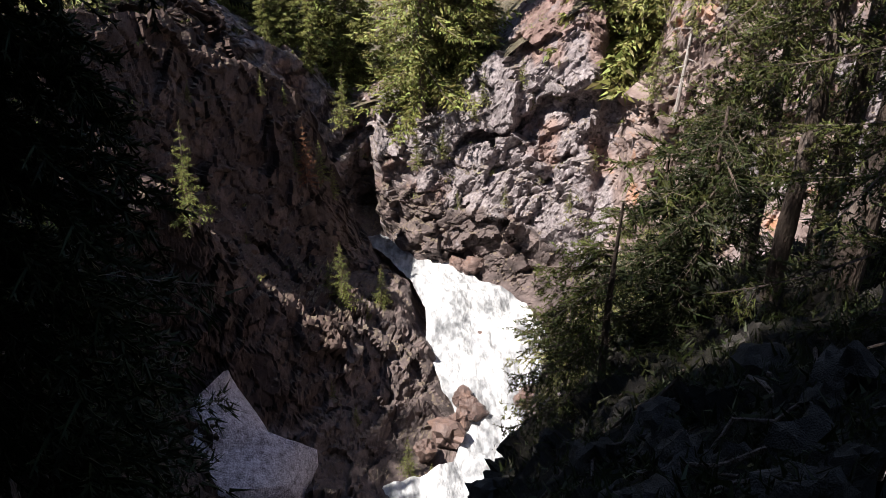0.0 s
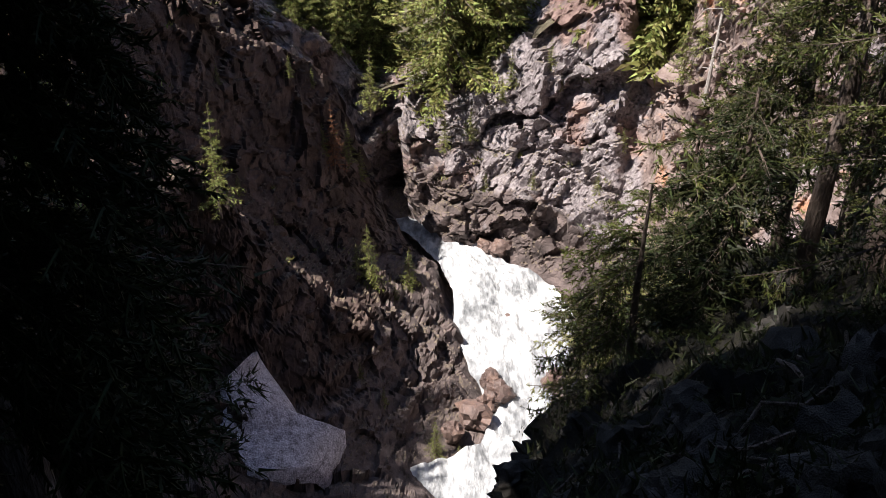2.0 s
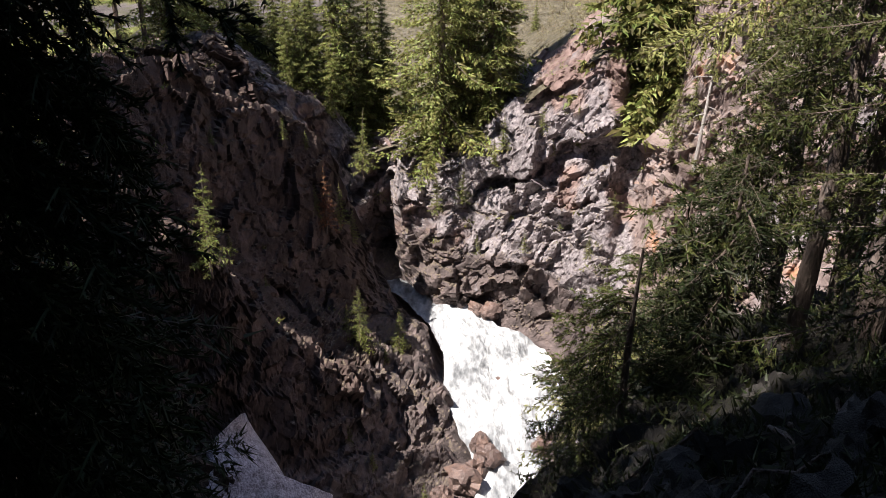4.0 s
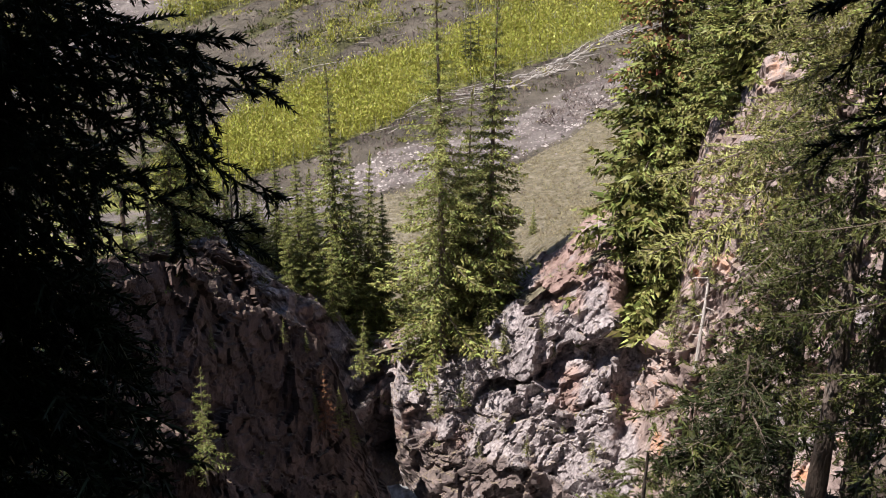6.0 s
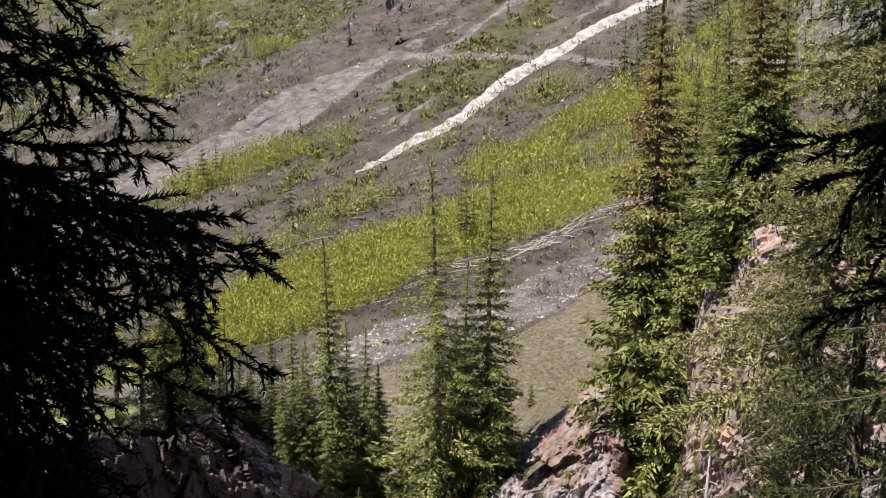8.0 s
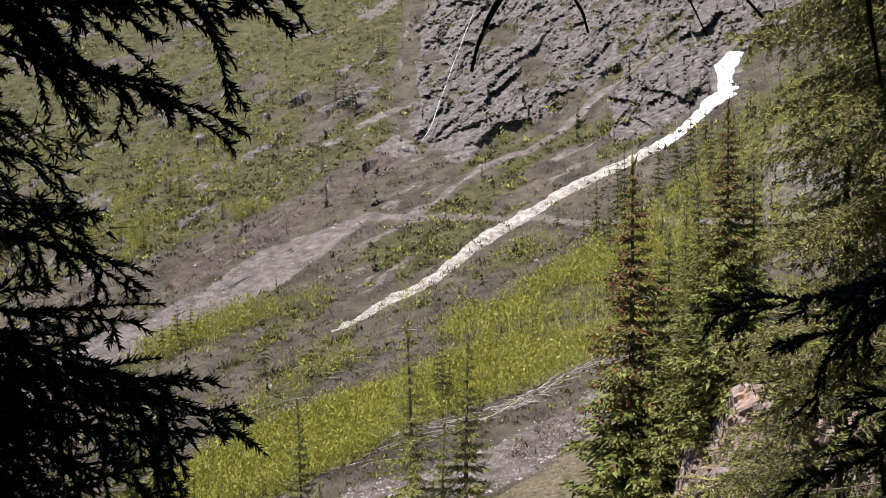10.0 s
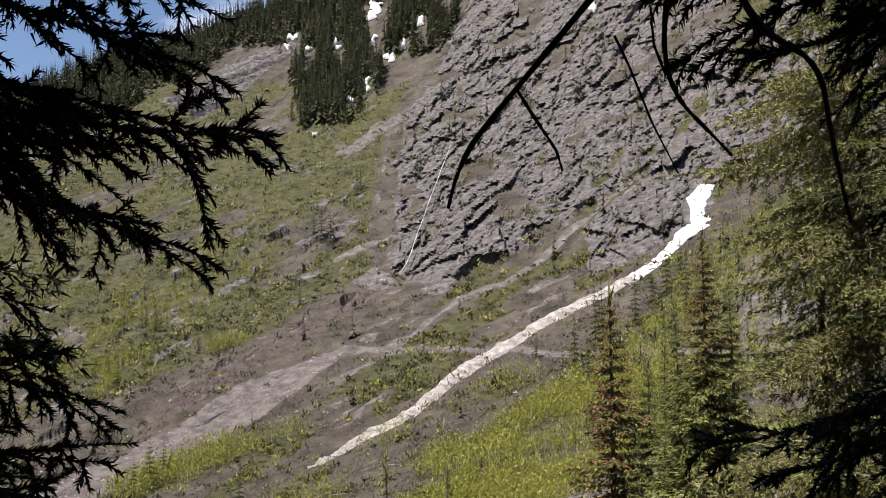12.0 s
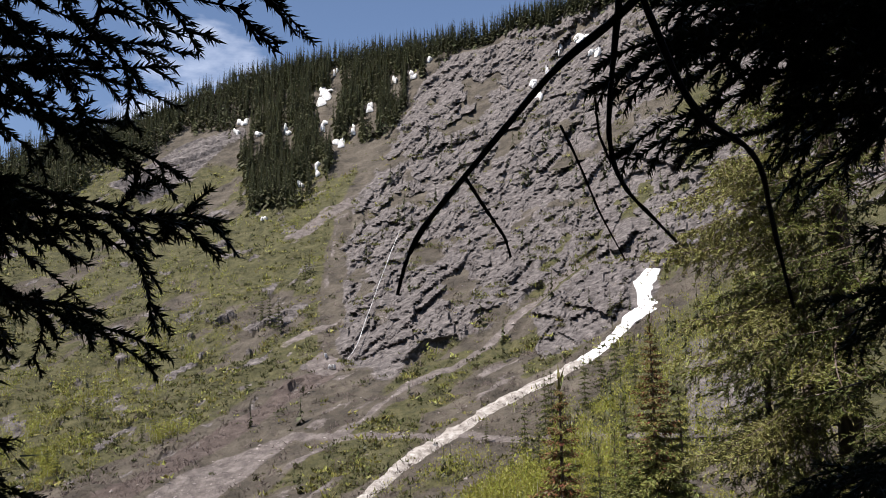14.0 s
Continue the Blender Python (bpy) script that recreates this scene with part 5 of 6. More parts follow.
stuff("skyline_forest", far_spruce(ps, np.random.RandomState(6).uniform(8, 19, 1100), np.full(1100, 0.17), np.random.RandomState(7)), M_NEEDLE_FAR, "row of spruces on the skyline of the ridge", "forest")
# single spruces on the slopes
b, e, p, z, r = cast(9000, 110, el=(-10, 17))
odds = 0.01 + 0.14 * z["bright"] * ramp(7.0 - z["s"], 0, 1.5) + 0.2 * z["cliff"] * ramp(e, 8, 13) + 0.16 * z["upper"] * ramp(b, 8, 11) + 0.1 * z["strip"] + 0.05 * z["low_green"]
keep = (r.rand(len(b)) < odds) & (z["scree"] < 0.5)
pf = p[keep]
stuff("slope_spruces", far_spruce(pf, r.uniform(4, 11, len(pf)) * np.clip(np.hypot(pf[:, 0], pf[:, 1]) / 330, 0.6, 1.1), r.uniform(0.18, 0.26, len(pf)), r), M_NEEDLE_FAR, "scattered dark spruces on the mountain slope", "trees")
# picked spruces that stand out
pick = np.array([(-3.9, 5.9, 15), (-3.4, 5.8, 15), (-4.3, 6.3, 12), (-1.9, 8.3, 14), (-1.7, 8.6, 11), (-12.8, -7.4, 12), (-12.1, -7.0, 9), (-13.6, -7.7, 9), (-8.2, -8.9, 10), (1.2, -10.6, 10), (1.5, -10.8, 12), (1.9, -10.2, 8), (9.9, -1.2, 14), (11.0, 0.0, 16), (11.4, -0.3, 19), (10.6, -2.2, 12), (9.2, -2.0, 10), (7.8, -0.5, 7),
                 (13.2, 1.2, 15), (14.1, 2.2, 14), (14.9, 2.6, 16), (15.6, 3.6, 13), (15.9, 2.0, 15), (-5.0, 2.1, 9), (-9.9, 3.0, 8), (-7.9, 1.4, 9), (-12.6, 0.9, 10), (-13.1, 1.2, 9), (-10.4, -0.2, 9), (-9.7, -0.2, 8), (-14.5, -2.0, 10), (-15.0, -1.6, 9), (14.8, 6.0, 9), (15.4, 6.4, 7), (-5.5, 12.5, 14), (-5.0, 12.9, 15)])
pp, _ = on_mountain(pick[:, 0], pick[:, 1])
KINDS["slope"] = spruce("spruce", 10, 0.17, 14, boughs=55, stations=5, ragged=0.4, tuft=1.0, split=2, mat=M_NEEDLE_MID, label="dark green spruce on the open mountain slope")
KINDS["slope"].matrix_basis = lean_at(-20, -12, 41)
for i, (at, h) in enumerate(zip(pp, pick[:, 2])):
    copy_thing(KINDS["slope"], lean_at(*at, 0, 0, 77 * i, h / 10))


def aspens(p, h, r, k=26):
    """Slender young trees: upswept leaf sprays round pale stems."""
    n = len(p)
    u = r.uniform(0.12, 0.92, (n, k))
    c = r.randn(n, k, 3) * (h * 0.12)[:, None, None]
    c[..., 2] = u * h[:, None]
    d = r.randn(n, k, 3) * (0.08 + h * 0.024)[:, None, None]
    d[..., 2] = np.abs(d[..., 2]) + 0.06 * h[:, None]
    w = r.randn(n, k, 3) * (0.034 + h * 0.0125)[:, None, None]
    v, f = spikes((p[:, None] + c).reshape(-1, 3), d.reshape(-1, 3), w.reshape(-1, 3))
    up = np.zeros((n, 3))
    up[:, 2] = h * 0.85
    up[:, :2] = r.randn(n, 2) * (h * 0.04)[:, None]
    some = r.rand(n) < 0.3
    t = blades(p[some], up[some], np.array([1.0, 0.2, 0]) * (0.009 * h[some])[:, None])
    return (v, f), t


b, e, p, z, r = cast(60000, 120)
b2, e2, p2, z2, _ = cast(60000, 121, b=(-16, 15), el=(-17, 1))
b, e, p, z = np.concatenate([b, b2]), np.concatenate([e, e2]), np.concatenate([p, p2]), {key: np.concatenate([z[key], z2[key]]) for key in z}
gaps = ramp(rough_noise(p, 16, 3, 44) + 0.3, -0.15, 0.3)
dense = np.maximum.reduce([z["aspen"] * (0.55 + 0.45 * gaps), 0.75 * z["upper"] * gaps, 0.6 * z["strip"] * gaps, 0.8 * z["bright"] * gaps, 0.16 * z["low_green"]])
keep = (r.rand(len(b)) < dense) & (z["scree"] < 0.5)
pa = p[keep]
leaves, stems = aspens(pa, r.uniform(2.0, 5.0, len(pa)) * np.clip(np.hypot(pa[:, 0], pa[:, 1]) / 230, 0.6, 1.1), r, 28)
stuff("aspen_leaves", leaves, M_ASPEN, "bright spring-green leaves of young aspen stands", "aspens")
stuff("aspen_stems", stems, M_PALE, "thin pale stems of young aspens", "aspens")
# standing pale dead stems along the aspens' upper edge
keep = (r.rand(len(b)) < 0.12 * ramp(0.7 - np.abs(e - np.interp(b, (0, 3.7, 6.8, 10.7), (-8.2, -6.9, -6.3, -5.2))), 0, 0.4) * ramp(b, 0, 2) * ramp(12 - b, 0, 1))
pd = p[keep]
_, stems = aspens(np.repeat(pd, 3, 0) + 0.8 * r.randn(3 * len(pd), 3) * np.array([1, 1, 0.1]), r.uniform(2.0, 4.5, 3 * len(pd)), r, 1)
stuff("dead_stems", stems, M_PALE, "bare white dead aspen stems", "aspens")
# shrubs, in clumps of three tones
b, e, p, z, r = cast(64000, 130)
patch = rough_noise(p, 11, 3, 131)
cover = np.clip(0.75 * np.maximum.reduce([z["mid_green"], z["left_green"], z["low_green"]]) + 0.1, 0, 1) * (0.35 + 0.65 * ramp(patch, -0.3, 0.2))
keep = r.rand(len(b)) < cover * (1 - 0.93 * z["scree"]) * (1 - 0.8 * z["brown"]) * (1 - 0.75 * z["rock"]) * (1 - 0.9 * z["meadow"]) * (1 - 0.7 * z["aspen"])
ps, tone = p[keep], patch[keep] + 0.45 * r.randn(keep.sum()) + 0.4 * z["bright"][keep]
size = r.uniform(0.5, 2.6, len(ps)) * np.clip(np.hypot(ps[:, 0], ps[:, 1]) / 280, 0.4, 1.1)
for low, high, mat, label in ((-9, -0.15, M_SHRUB_DARK, "dark green low shrubs on the mountain slope"), (-0.15, 0.3, M_SHRUB, "olive-green spring shrubs on the mountain slope"), (0.3, 9, M_SHRUB_LIGHT, "yellow-green leafing shrubs on the mountain slope")):
    some = (tone > low) & (tone <= high)
    stuff("shrubs", clumps(ps[some], size[some], 14, r, 0.085), mat, label, "shrubs")
b, e, p, z, r = cast(34000, 140)
keep = (r.rand(len(b)) < np.clip(0.6 * (1 - z["green"]) + 0.5 * z["brown"] + 0.1, 0, 1) * (1 - 0.95 * z["scree"]) * (1 - 0.93 * z["rock"]) * (1 - 0.97 * z["meadow"]) * ramp(13 - e, 0, 2))
ps = p[keep]
stuff("brush", clumps(ps, r.uniform(0.6, 2.2, len(ps)) * np.clip(np.hypot(ps[:, 0], ps[:, 1]) / 280, 0.4, 1.1), 12, r, 0.035, 0.4), M_TWIGS, "grey-brown leafless brush on the mountain slope", "shrubs")
# dark shrubs and stunted spruces in the cliff's cracks
b, e, p, z, r = cast(9000, 145, b=(-2, 22), el=(3, 22))
keep = r.rand(len(b)) < (0.12 * z["cliff"] + 0.5 * ramp(z["cliff"], 0.1, 0.4) * ramp(0.8 - z["cliff"], 0, 0.2)) * ramp(rough_noise(p, 30, 3, 46), -0.1, 0.3)
ps = p[keep]
stuff("cliff_shrubs", clumps(ps, r.uniform(1.2, 4.0, len(ps)), 44, r, 0.05, 0.13), M_SHRUB, "olive-green shrubs clinging to the grey cliff", "shrubs")
b, e, p, z, r = cast(7000, 147, b=(-9, 15), el=(-17, -4))
keep = r.rand(len(b)) < 0.7 * z["scree"] * ramp(rough_noise(p, 9.0, 3, 48), 0.0, 0.25)
ps = p[keep]
stuff("bank_brush", clumps(ps, r.uniform(0.5, 1.3, len(ps)), 16, r, 0.03, 0.45), M_TWIGS, "grey leafless bushes in patches on the stony bank", "shrubs")
# stones
b, e, p, z, r = cast(30000, 150)
keep = r.rand(len(b)) < np.clip(z["scree"] * 0.9 + 0.03, 0, 1) * (1 - 0.8 * z["meadow"])
ps = p[keep]
sz = r.uniform(0.1, 0.34, len(ps)) * np.where(r.rand(len(ps)) < 0.05, 2.2, 1) * np.clip(np.hypot(ps[:, 0], ps[:, 1]) / 200, 0.4, 1.4)
b2, e2, p2, z2, r2 = cast(15000, 151, b=(-9, 15), el=(-17, -4))
keep = r2.rand(len(b2)) < 0.85 * z2["scree"]
ps = np.concatenate([ps, p2[keep]])
sz = np.concatenate([sz, r2.uniform(0.07, 0.26, keep.sum()) * np.where(r2.rand(keep.sum()) < 0.06, 2.2, 1)])
oct_v = np.array([(1, 0, 0), (-1, 0, 0), (0, 1, 0), (0, -1, 0), (0, 0, 0.8), (0, 0, -0.8)], float)
oct_f = np.array([(0, 2, 4), (2, 1, 4), (1, 3, 4), (3, 0, 4), (2, 0, 5), (1, 2, 5), (3, 1, 5), (0, 3, 5)])
v = ps[:, None] + (oct_v[None] * r.uniform(0.6, 1.3, (len(ps), 6, 1))) * sz[:, None, None]
stuff("scree_stones", (v.reshape(-1, 3), (oct_f[None] + 6 * np.arange(len(ps))[:, None, None]).reshape(-1, 3)), M_STONE, "loose grey stones of the scree slopes", "stones")
# fallen stems, swept down by avalanches
b, e, p, z, r = cast(9000, 160, el=(-14, 0))
under = e - np.interp(b, (-10, -2.6, 3.7, 6.8, 10.5), (-15.5, -12.9, -10.4, -9.2, -7.2))  # along the lower edge of the aspens
keep = r.rand(len(b)) < 0.16 * ramp(z["s"], -3.5, -2.5) * ramp(-0.6 - z["s"], 0, 1.0) * ramp(2 - b, 0, 3) + 0.6 * ramp(0.7 - np.abs(under + 0.5), 0, 0.6) * ramp(b, -5, -2)
pl = p[keep]
n = len(pl)
a = r.uniform(0.1, 0.75, n)
d = np.stack([np.cos(a), 0.3 * r.randn(n), 0.45 * np.sin(a) + 0.12 * r.randn(n)], 1) * r.uniform(2, 7, n)[:, None]
pl = pl + np.array([0, -0.2, 0.5])
v1 = blades(pl, d, np.array([0, 0, 1.0]) * r.uniform(0.04, 0.11, n)[:, None])
v2 = blades(pl, d, np.array([0, 1.0, 0]) * r.uniform(0.06, 0.16, n)[:, None])
stuff("fallen_stems", joined([v1, v2]), M_GREY, "bleached fallen tree stems across the slope", "logs")

# tufts in the meadow beyond the rim
b, e, p, z, r = cast(16000, 170, b=(-6, 16), el=(-17.4, -13))
keep = r.rand(len(b)) < 0.8 * z["meadow"]
u, v = r.uniform(1, 11.9, 5000), (r.uniform(-3.3, 18.7, 5000) + 32) / 0.1
i, j = u.astype(int), v.astype(int)
u, v = (u - i)[:, None], (v - j)[:, None]
edge = MGRID[i, j] * (1 - u) * (1 - v) + MGRID[i + 1, j] * u * (1 - v) + MGRID[i, j + 1] * (1 - u) * v + MGRID[i + 1, j + 1] * u * v
pm = np.concatenate([p[keep], edge])
stuff("meadow_tufts", clumps(pm, r.uniform(0.12, 0.4, len(pm)), 6, r, 0.05, 0.5), M_DRY, "dry grass tufts and low plants in the meadow", "grass")

# pale boulders on the slope, a heap of fallen stems, a dead standing stem
for i, (b, el, size) in enumerate([(-13.9, -10.9, 1.6), (-14.3, -10.8, 1.0), (-8.0, -9.5, 1.3), (-9.2, -10.4, 1.2), (-7.4, -9.0, 0.9), (-10.4, -10.6, 0.8), (-2.4, -5.6, 0.9), (-5.2, -3.4, 1.0)]):
    (x, y, z), = on_mountain(np.array([b]), np.array([el]))[0]
    ob = new("boulder", PALE_BOULDER[i % 3])
    ob.matrix_basis = pose(x, y, z + 0.2 * size, 25 * i, 40 * i, 70 * i) @ Matrix.Scale(size, 4)
    tagged(ob, "pale grey boulder lying on the open slope", "boulder", "boulders on the slope")
r = random.Random(33)
for i in range(26):
    b = r.uniform(3.4, 7.0) if i < 18 else r.uniform(-3.5, 10.0)
    el = np.interp(b, (-4, 3.4, 7.0, 10), (-13.6, -11.0, -9.8, -8.2)) + r.uniform(-0.5, 0.4)
    (x, y, z), = on_mountain(np.array([b]), np.array([el]))[0]
    L, a = r.uniform(3, 7), radians(r.uniform(-15, 50))
    t = np.linspace(0, 1, 9)[:, None]
    path = np.array([x, y, z + 0.35]) + np.array([L * math.cos(a), r.uniform(-1, 1), L * 0.62 * math.sin(a)]) * t + 0.08 * np.random.RandomState(i).randn(9, 3)
    log = thing("fallen_log", "bleached bare fallen aspen stem on the slope", "log", "fallen stems below the aspens")
    part("stem", mesh("stem", *tube(path, np.linspace(0.13, 0.04, 9), 6), M_GREY), log)
    for k in range(2):
        root = path[3 + 2 * k]
        limb = np.stack([root, root + np.array([0.3, 0, 0.5]) * r.uniform(0.5, 1.2), root + np.array([0.7, r.uniform(-0.3, 0.3), 0.8]) * r.uniform(0.7, 1.3)])
        part("limb", mesh("limb", *tube(limb, np.array([0.04, 0.03, 0.012]), 5), M_GREY), log)
snag = thing("dead_tree", "thin grey dead spruce stem with broken limbs", "tree")
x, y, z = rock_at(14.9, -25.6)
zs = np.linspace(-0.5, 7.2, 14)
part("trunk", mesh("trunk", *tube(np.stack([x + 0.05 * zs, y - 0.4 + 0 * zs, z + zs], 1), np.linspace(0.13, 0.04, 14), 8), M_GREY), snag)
for k in range(14):
    h, a, L = 1.5 + 0.4 * k, 2.4 * k, r.uniform(0.3, 0.9)
    root = np.array([x + 0.05 * h, y - 0.4, z + h])
    limb = np.stack([root, root + L * np.array([math.cos(a), math.sin(a), -0.15]), root + 1.4 * L * np.array([math.cos(a), math.sin(a), -0.3])])
    part("limb", mesh("limb", *tube(limb, np.array([0.03, 0.018, 0.006]), 5), M_GREY), snag)

# ---- near boughs ----


def near_bough(name, length, seed, side=0.3, gap=0.1, needle=0.034, fan=1.0, hang=0.25, dense=300, wide=0.0046, core=0.007):
    """A spruce bough along +x, 1 unit of droop left to its pose: limb, side twigs, and needles one by one."""
    r = np.random.RandomState(seed)
    n = 16
    s = np.linspace(0, 1, n)
    spine = np.stack([length * s, 0.05 * length * np.sin(2.2 * s + seed), -hang * length * s ** 1.6 + 0.08 * length * s ** 3], 1)
    pieces = [tube(spine, np.linspace(0.006 * length + 0.003, 0.0025, n), 5)]
    twigs = []
    m = int(length / gap)
    for i in range(m):
        u = 0.08 + 0.92 * (i + r.rand()) / m
        root = np.array([np.interp(u, s, spine[:, a]) for a in range(3)])
        L = (side * length * (1 - 0.6 * u) * r.uniform(0.35, 1.1) + 0.06) * (1 if r.rand() > 0.15 else 0.4)
        sg = 1 if r.rand() < 0.5 else -1
        d = np.array([r.uniform(0.35, 1.0), sg * fan * r.uniform(0.2, 0.9), r.uniform(-0.8, 0.3)])
        d /= np.linalg.norm(d)
        bend = np.array([0.3 * r.randn(), 0.3 * r.randn(), -0.45 * r.rand()]) * L

        def along(w):
            w = np.asarray(w, float).reshape(-1, 1)
            return root + d * L * w + bend * w ** 2

        twigs.append(along(np.linspace(0, 1, 6)))
        for j in range(int(L / 0.085)):
            w = r.uniform(0.15, 0.95)
            l2 = (0.5 * L * (1 - 0.6 * w) * r.uniform(0.4, 1.2) + 0.035)
            d2 = d + np.array([0.2 * r.randn(), (1 if j % 2 else -1) * r.uniform(0.4, 0.9), 0.35 * r.randn() - 0.15])
            d2 /= np.linalg.norm(d2)
            t = np.linspace(0, 1, 4)[:, None]
            twigs.append(along([w]) + d2 * l2 * t + np.array([0, 0, -0.3 * l2 * r.rand()]) * t ** 2)
    twigs.append(spine[8:])
    P, D, W = [], [], []
    cores = []
    for path in twigs:
        cores.append(tube(path, np.linspace(core, 0.5 * core, len(path)), 4))
        L = np.linalg.norm(np.diff(path, axis=0), axis=1).sum()
        k = max(6, int(L * dense))
        u = np.sort(r.rand(k)) * (len(path) - 1)
        i = np.minimum(u.astype(int), len(path) - 2)
        p = path[i] + (path[i + 1] - path[i]) * (u - i)[:, None]
        t = path[i + 1] - path[i]
        t /= np.linalg.norm(t, axis=1, keepdims=True)
        o = r.randn(k, 3)
        o -= (o * t).sum(1, keepdims=True) * t
        o /= np.linalg.norm(o, axis=1, keepdims=True)
        d = (0.85 * t + 0.75 * o + np.array([0, 0, 0.1])) * (needle * r.uniform(0.7, 1.2, k))[:, None]
        w = np.cross(d, r.randn(k, 3))
        w /= np.linalg.norm(w, axis=1, keepdims=True)
        P.append(p), D.append(d), W.append(w * wide)
    wv, wf = joined(pieces)
    wf = np.concatenate([wf[:, [0, 1, 2]], wf[:, [0, 2, 3]]])
    cv, cf = joined(cores)
    cf = np.concatenate([cf[:, [0, 1, 2]], cf[:, [0, 2, 3]]])
    nv, nf = joined([(cv, cf), spikes(np.concatenate(P), np.concatenate(D), np.concatenate(W))])
    v, f = joined([(wv, wf), (nv, nf)])
    return mesh(name, v, f, None, slots=[M_BARK, M_NEEDLE_SHADE], which=np.concatenate([np.zeros(len(wf)), np.ones(len(nf))]))


LIGHT_BOUGH = [near_bough("bough", 2.0, 41 + i, gap=0.12, needle=0.045, dense=90, wide=0.008, core=0.009, hang=0.25 + 0.15 * i) for i in range(2)]
BOUGH = [near_bough("bough", 2.0, 31 + i, side=0.24 + 0.03 * i, hang=(0.25, 0.38, 0.15, 0.3, 0.2)[i]) for i in range(5)]


def aim(root, tip, roll=0.0, length=2.0, drop=0.2):
    """The pose of a bough from its root to its tip; its own droop is drop of its length."""
    root, tip = Vector(root), Vector(tip)
    d = tip - root
    x = d.normalized()
    y = Vector((0, 0, 1)).cross(x).normalized()
    z = x.cross(y)
    turn = Matrix((x, y, z)).transposed().to_4x4()
    return Matrix.Translation(root) @ turn @ Matrix.Rotation(radians(roll), 4, "X") @ Matrix.Rotation(math.atan(-drop), 4, "Y") @ Matrix.Scale(d.length / length / math.cos(math.atan(drop)), 4)


def spot(b, el, d):
    """A point d metres off, by bearing and elevation."""
    c = d * math.cos(radians(el))
    return (c * math.sin(radians(b)), c * math.cos(radians(b)), EYE + d * math.sin(radians(el)))


def trunk_mesh(h, radius, seed, bark=M_BARK):
    r = np.random.RandomState(seed)
    zs = np.linspace(0, h, 22)
    path = np.stack([0.03 * np.sin(zs * 0.9 + seed), 0.03 * np.cos(zs * 0.7), zs], 1)
    v, f = tube(path, radius * (1 - 0.75 * zs / h) * (1 + 0.06 * r.randn(22)), 14)
    return mesh("trunk", v, f, bark)


r = random.Random(11)
# the spruce beside the viewer, needles darkened for shade: limbs reach across the view's edge
left = thing("near_spruce", "spruce close by, deep shade put into its needle colour", "tree")
tx, ty = -3.0, 4.3
part("trunk", trunk_mesh(17.0, 0.17, 1), left).matrix_basis = Matrix.Translation((tx, ty, 33.2))
LEFT = [(-9.8, 20.0, 4.3), (-10.4, 18.4, 4.4), (-8.2, 16.0, 4.4), (-7.2, 11.8, 4.4), (-6.0, 9.4, 4.5), (-13.2, 7.2, 4.4), (-15.3, 0.3, 4.4), (-0.3, 23.2, 4.4), (-4.6, 22.7, 4.3), (-14.0, 20.9, 4.1), (-13.0, 17.5, 4.2),
        (-10.6, 8.9, 4.4), (-12.9, 7.9, 4.3), (-19.6, 6.4, 4.2), (-18.3, 1.8, 4.2), (-14.8, -2.9, 4.4), (-14.5, -5.6, 4.4), (-13.0, -7.7, 4.4), (-9.5, -8.7, 4.5), (-9.9, -10.3, 4.4), (-11.1, -12.4, 4.4),
        (-10.8, -13.4, 4.5), (-13.0, -14.0, 4.4), (-10.7, -16.7, 4.5), (-15.3, -16.6, 4.3), (-16.8, 19.4, 4.0), (-16.5, 15.0, 4.1), (-18.0, -9.0, 4.2), (-17.5, -12.8, 4.2), (-18.6, -15.6, 4.2), (-18.4, -1.5, 4.2), (-17.0, 11.5, 4.2)]
for i in range(40):
    el = -46 + 32 * (i + r.random()) / 40
    LEFT.append((np.interp(el, (-45, -35, -25, -14), (-20.2, -17.2, -16.0, -18.3)) - 5.0 * r.random() ** 1.5, el, r.uniform(4.2, 4.6)))
for i, (b, el, d) in enumerate(LEFT):
    tip = spot(b - 1.8, el + 0.3, d)
    root = (tx, ty, tip[2] + 0.35 + 0.25 * r.random())
    part("bough", BOUGH[i % 5] if i < 32 else LIGHT_BOUGH[i % 2], left).matrix_basis = aim(root, tip, r.uniform(-25, 25))
for i in range(26):  # inner boughs, a dark mass towards the trunk
    tip = spot(r.uniform(-27, -18), r.uniform(-28, -8), r.uniform(4.3, 4.8))
    part("bough", LIGHT_BOUGH[i % 2], left).matrix_basis = aim((tx, ty, tip[2] + 0.4), tip, r.uniform(-25, 25))
for i in range(34):
    z = 33.4 + 9.6 * i / 34
    a = r.uniform(-130, 100)
    L = r.uniform(1.1, 1.5)
    tip = (tx + L * math.sin(radians(a)), ty + L * math.cos(radians(a)), z - 0.5)
    part("bough", LIGHT_BOUGH[i % 2], left).matrix_basis = aim((tx, ty, z), tip, r.uniform(-25, 25))

# the spruce on the other side, darkened the same way
right = thing("near_spruce", "spruce leaning over the slope, shade put into its needle colour", "tree")
ux, uy = 3.3, 4.2
part("trunk", trunk_mesh(17.0, 0.15, 2), right).matrix_basis = Matrix.Translation((ux, uy, 34.0))
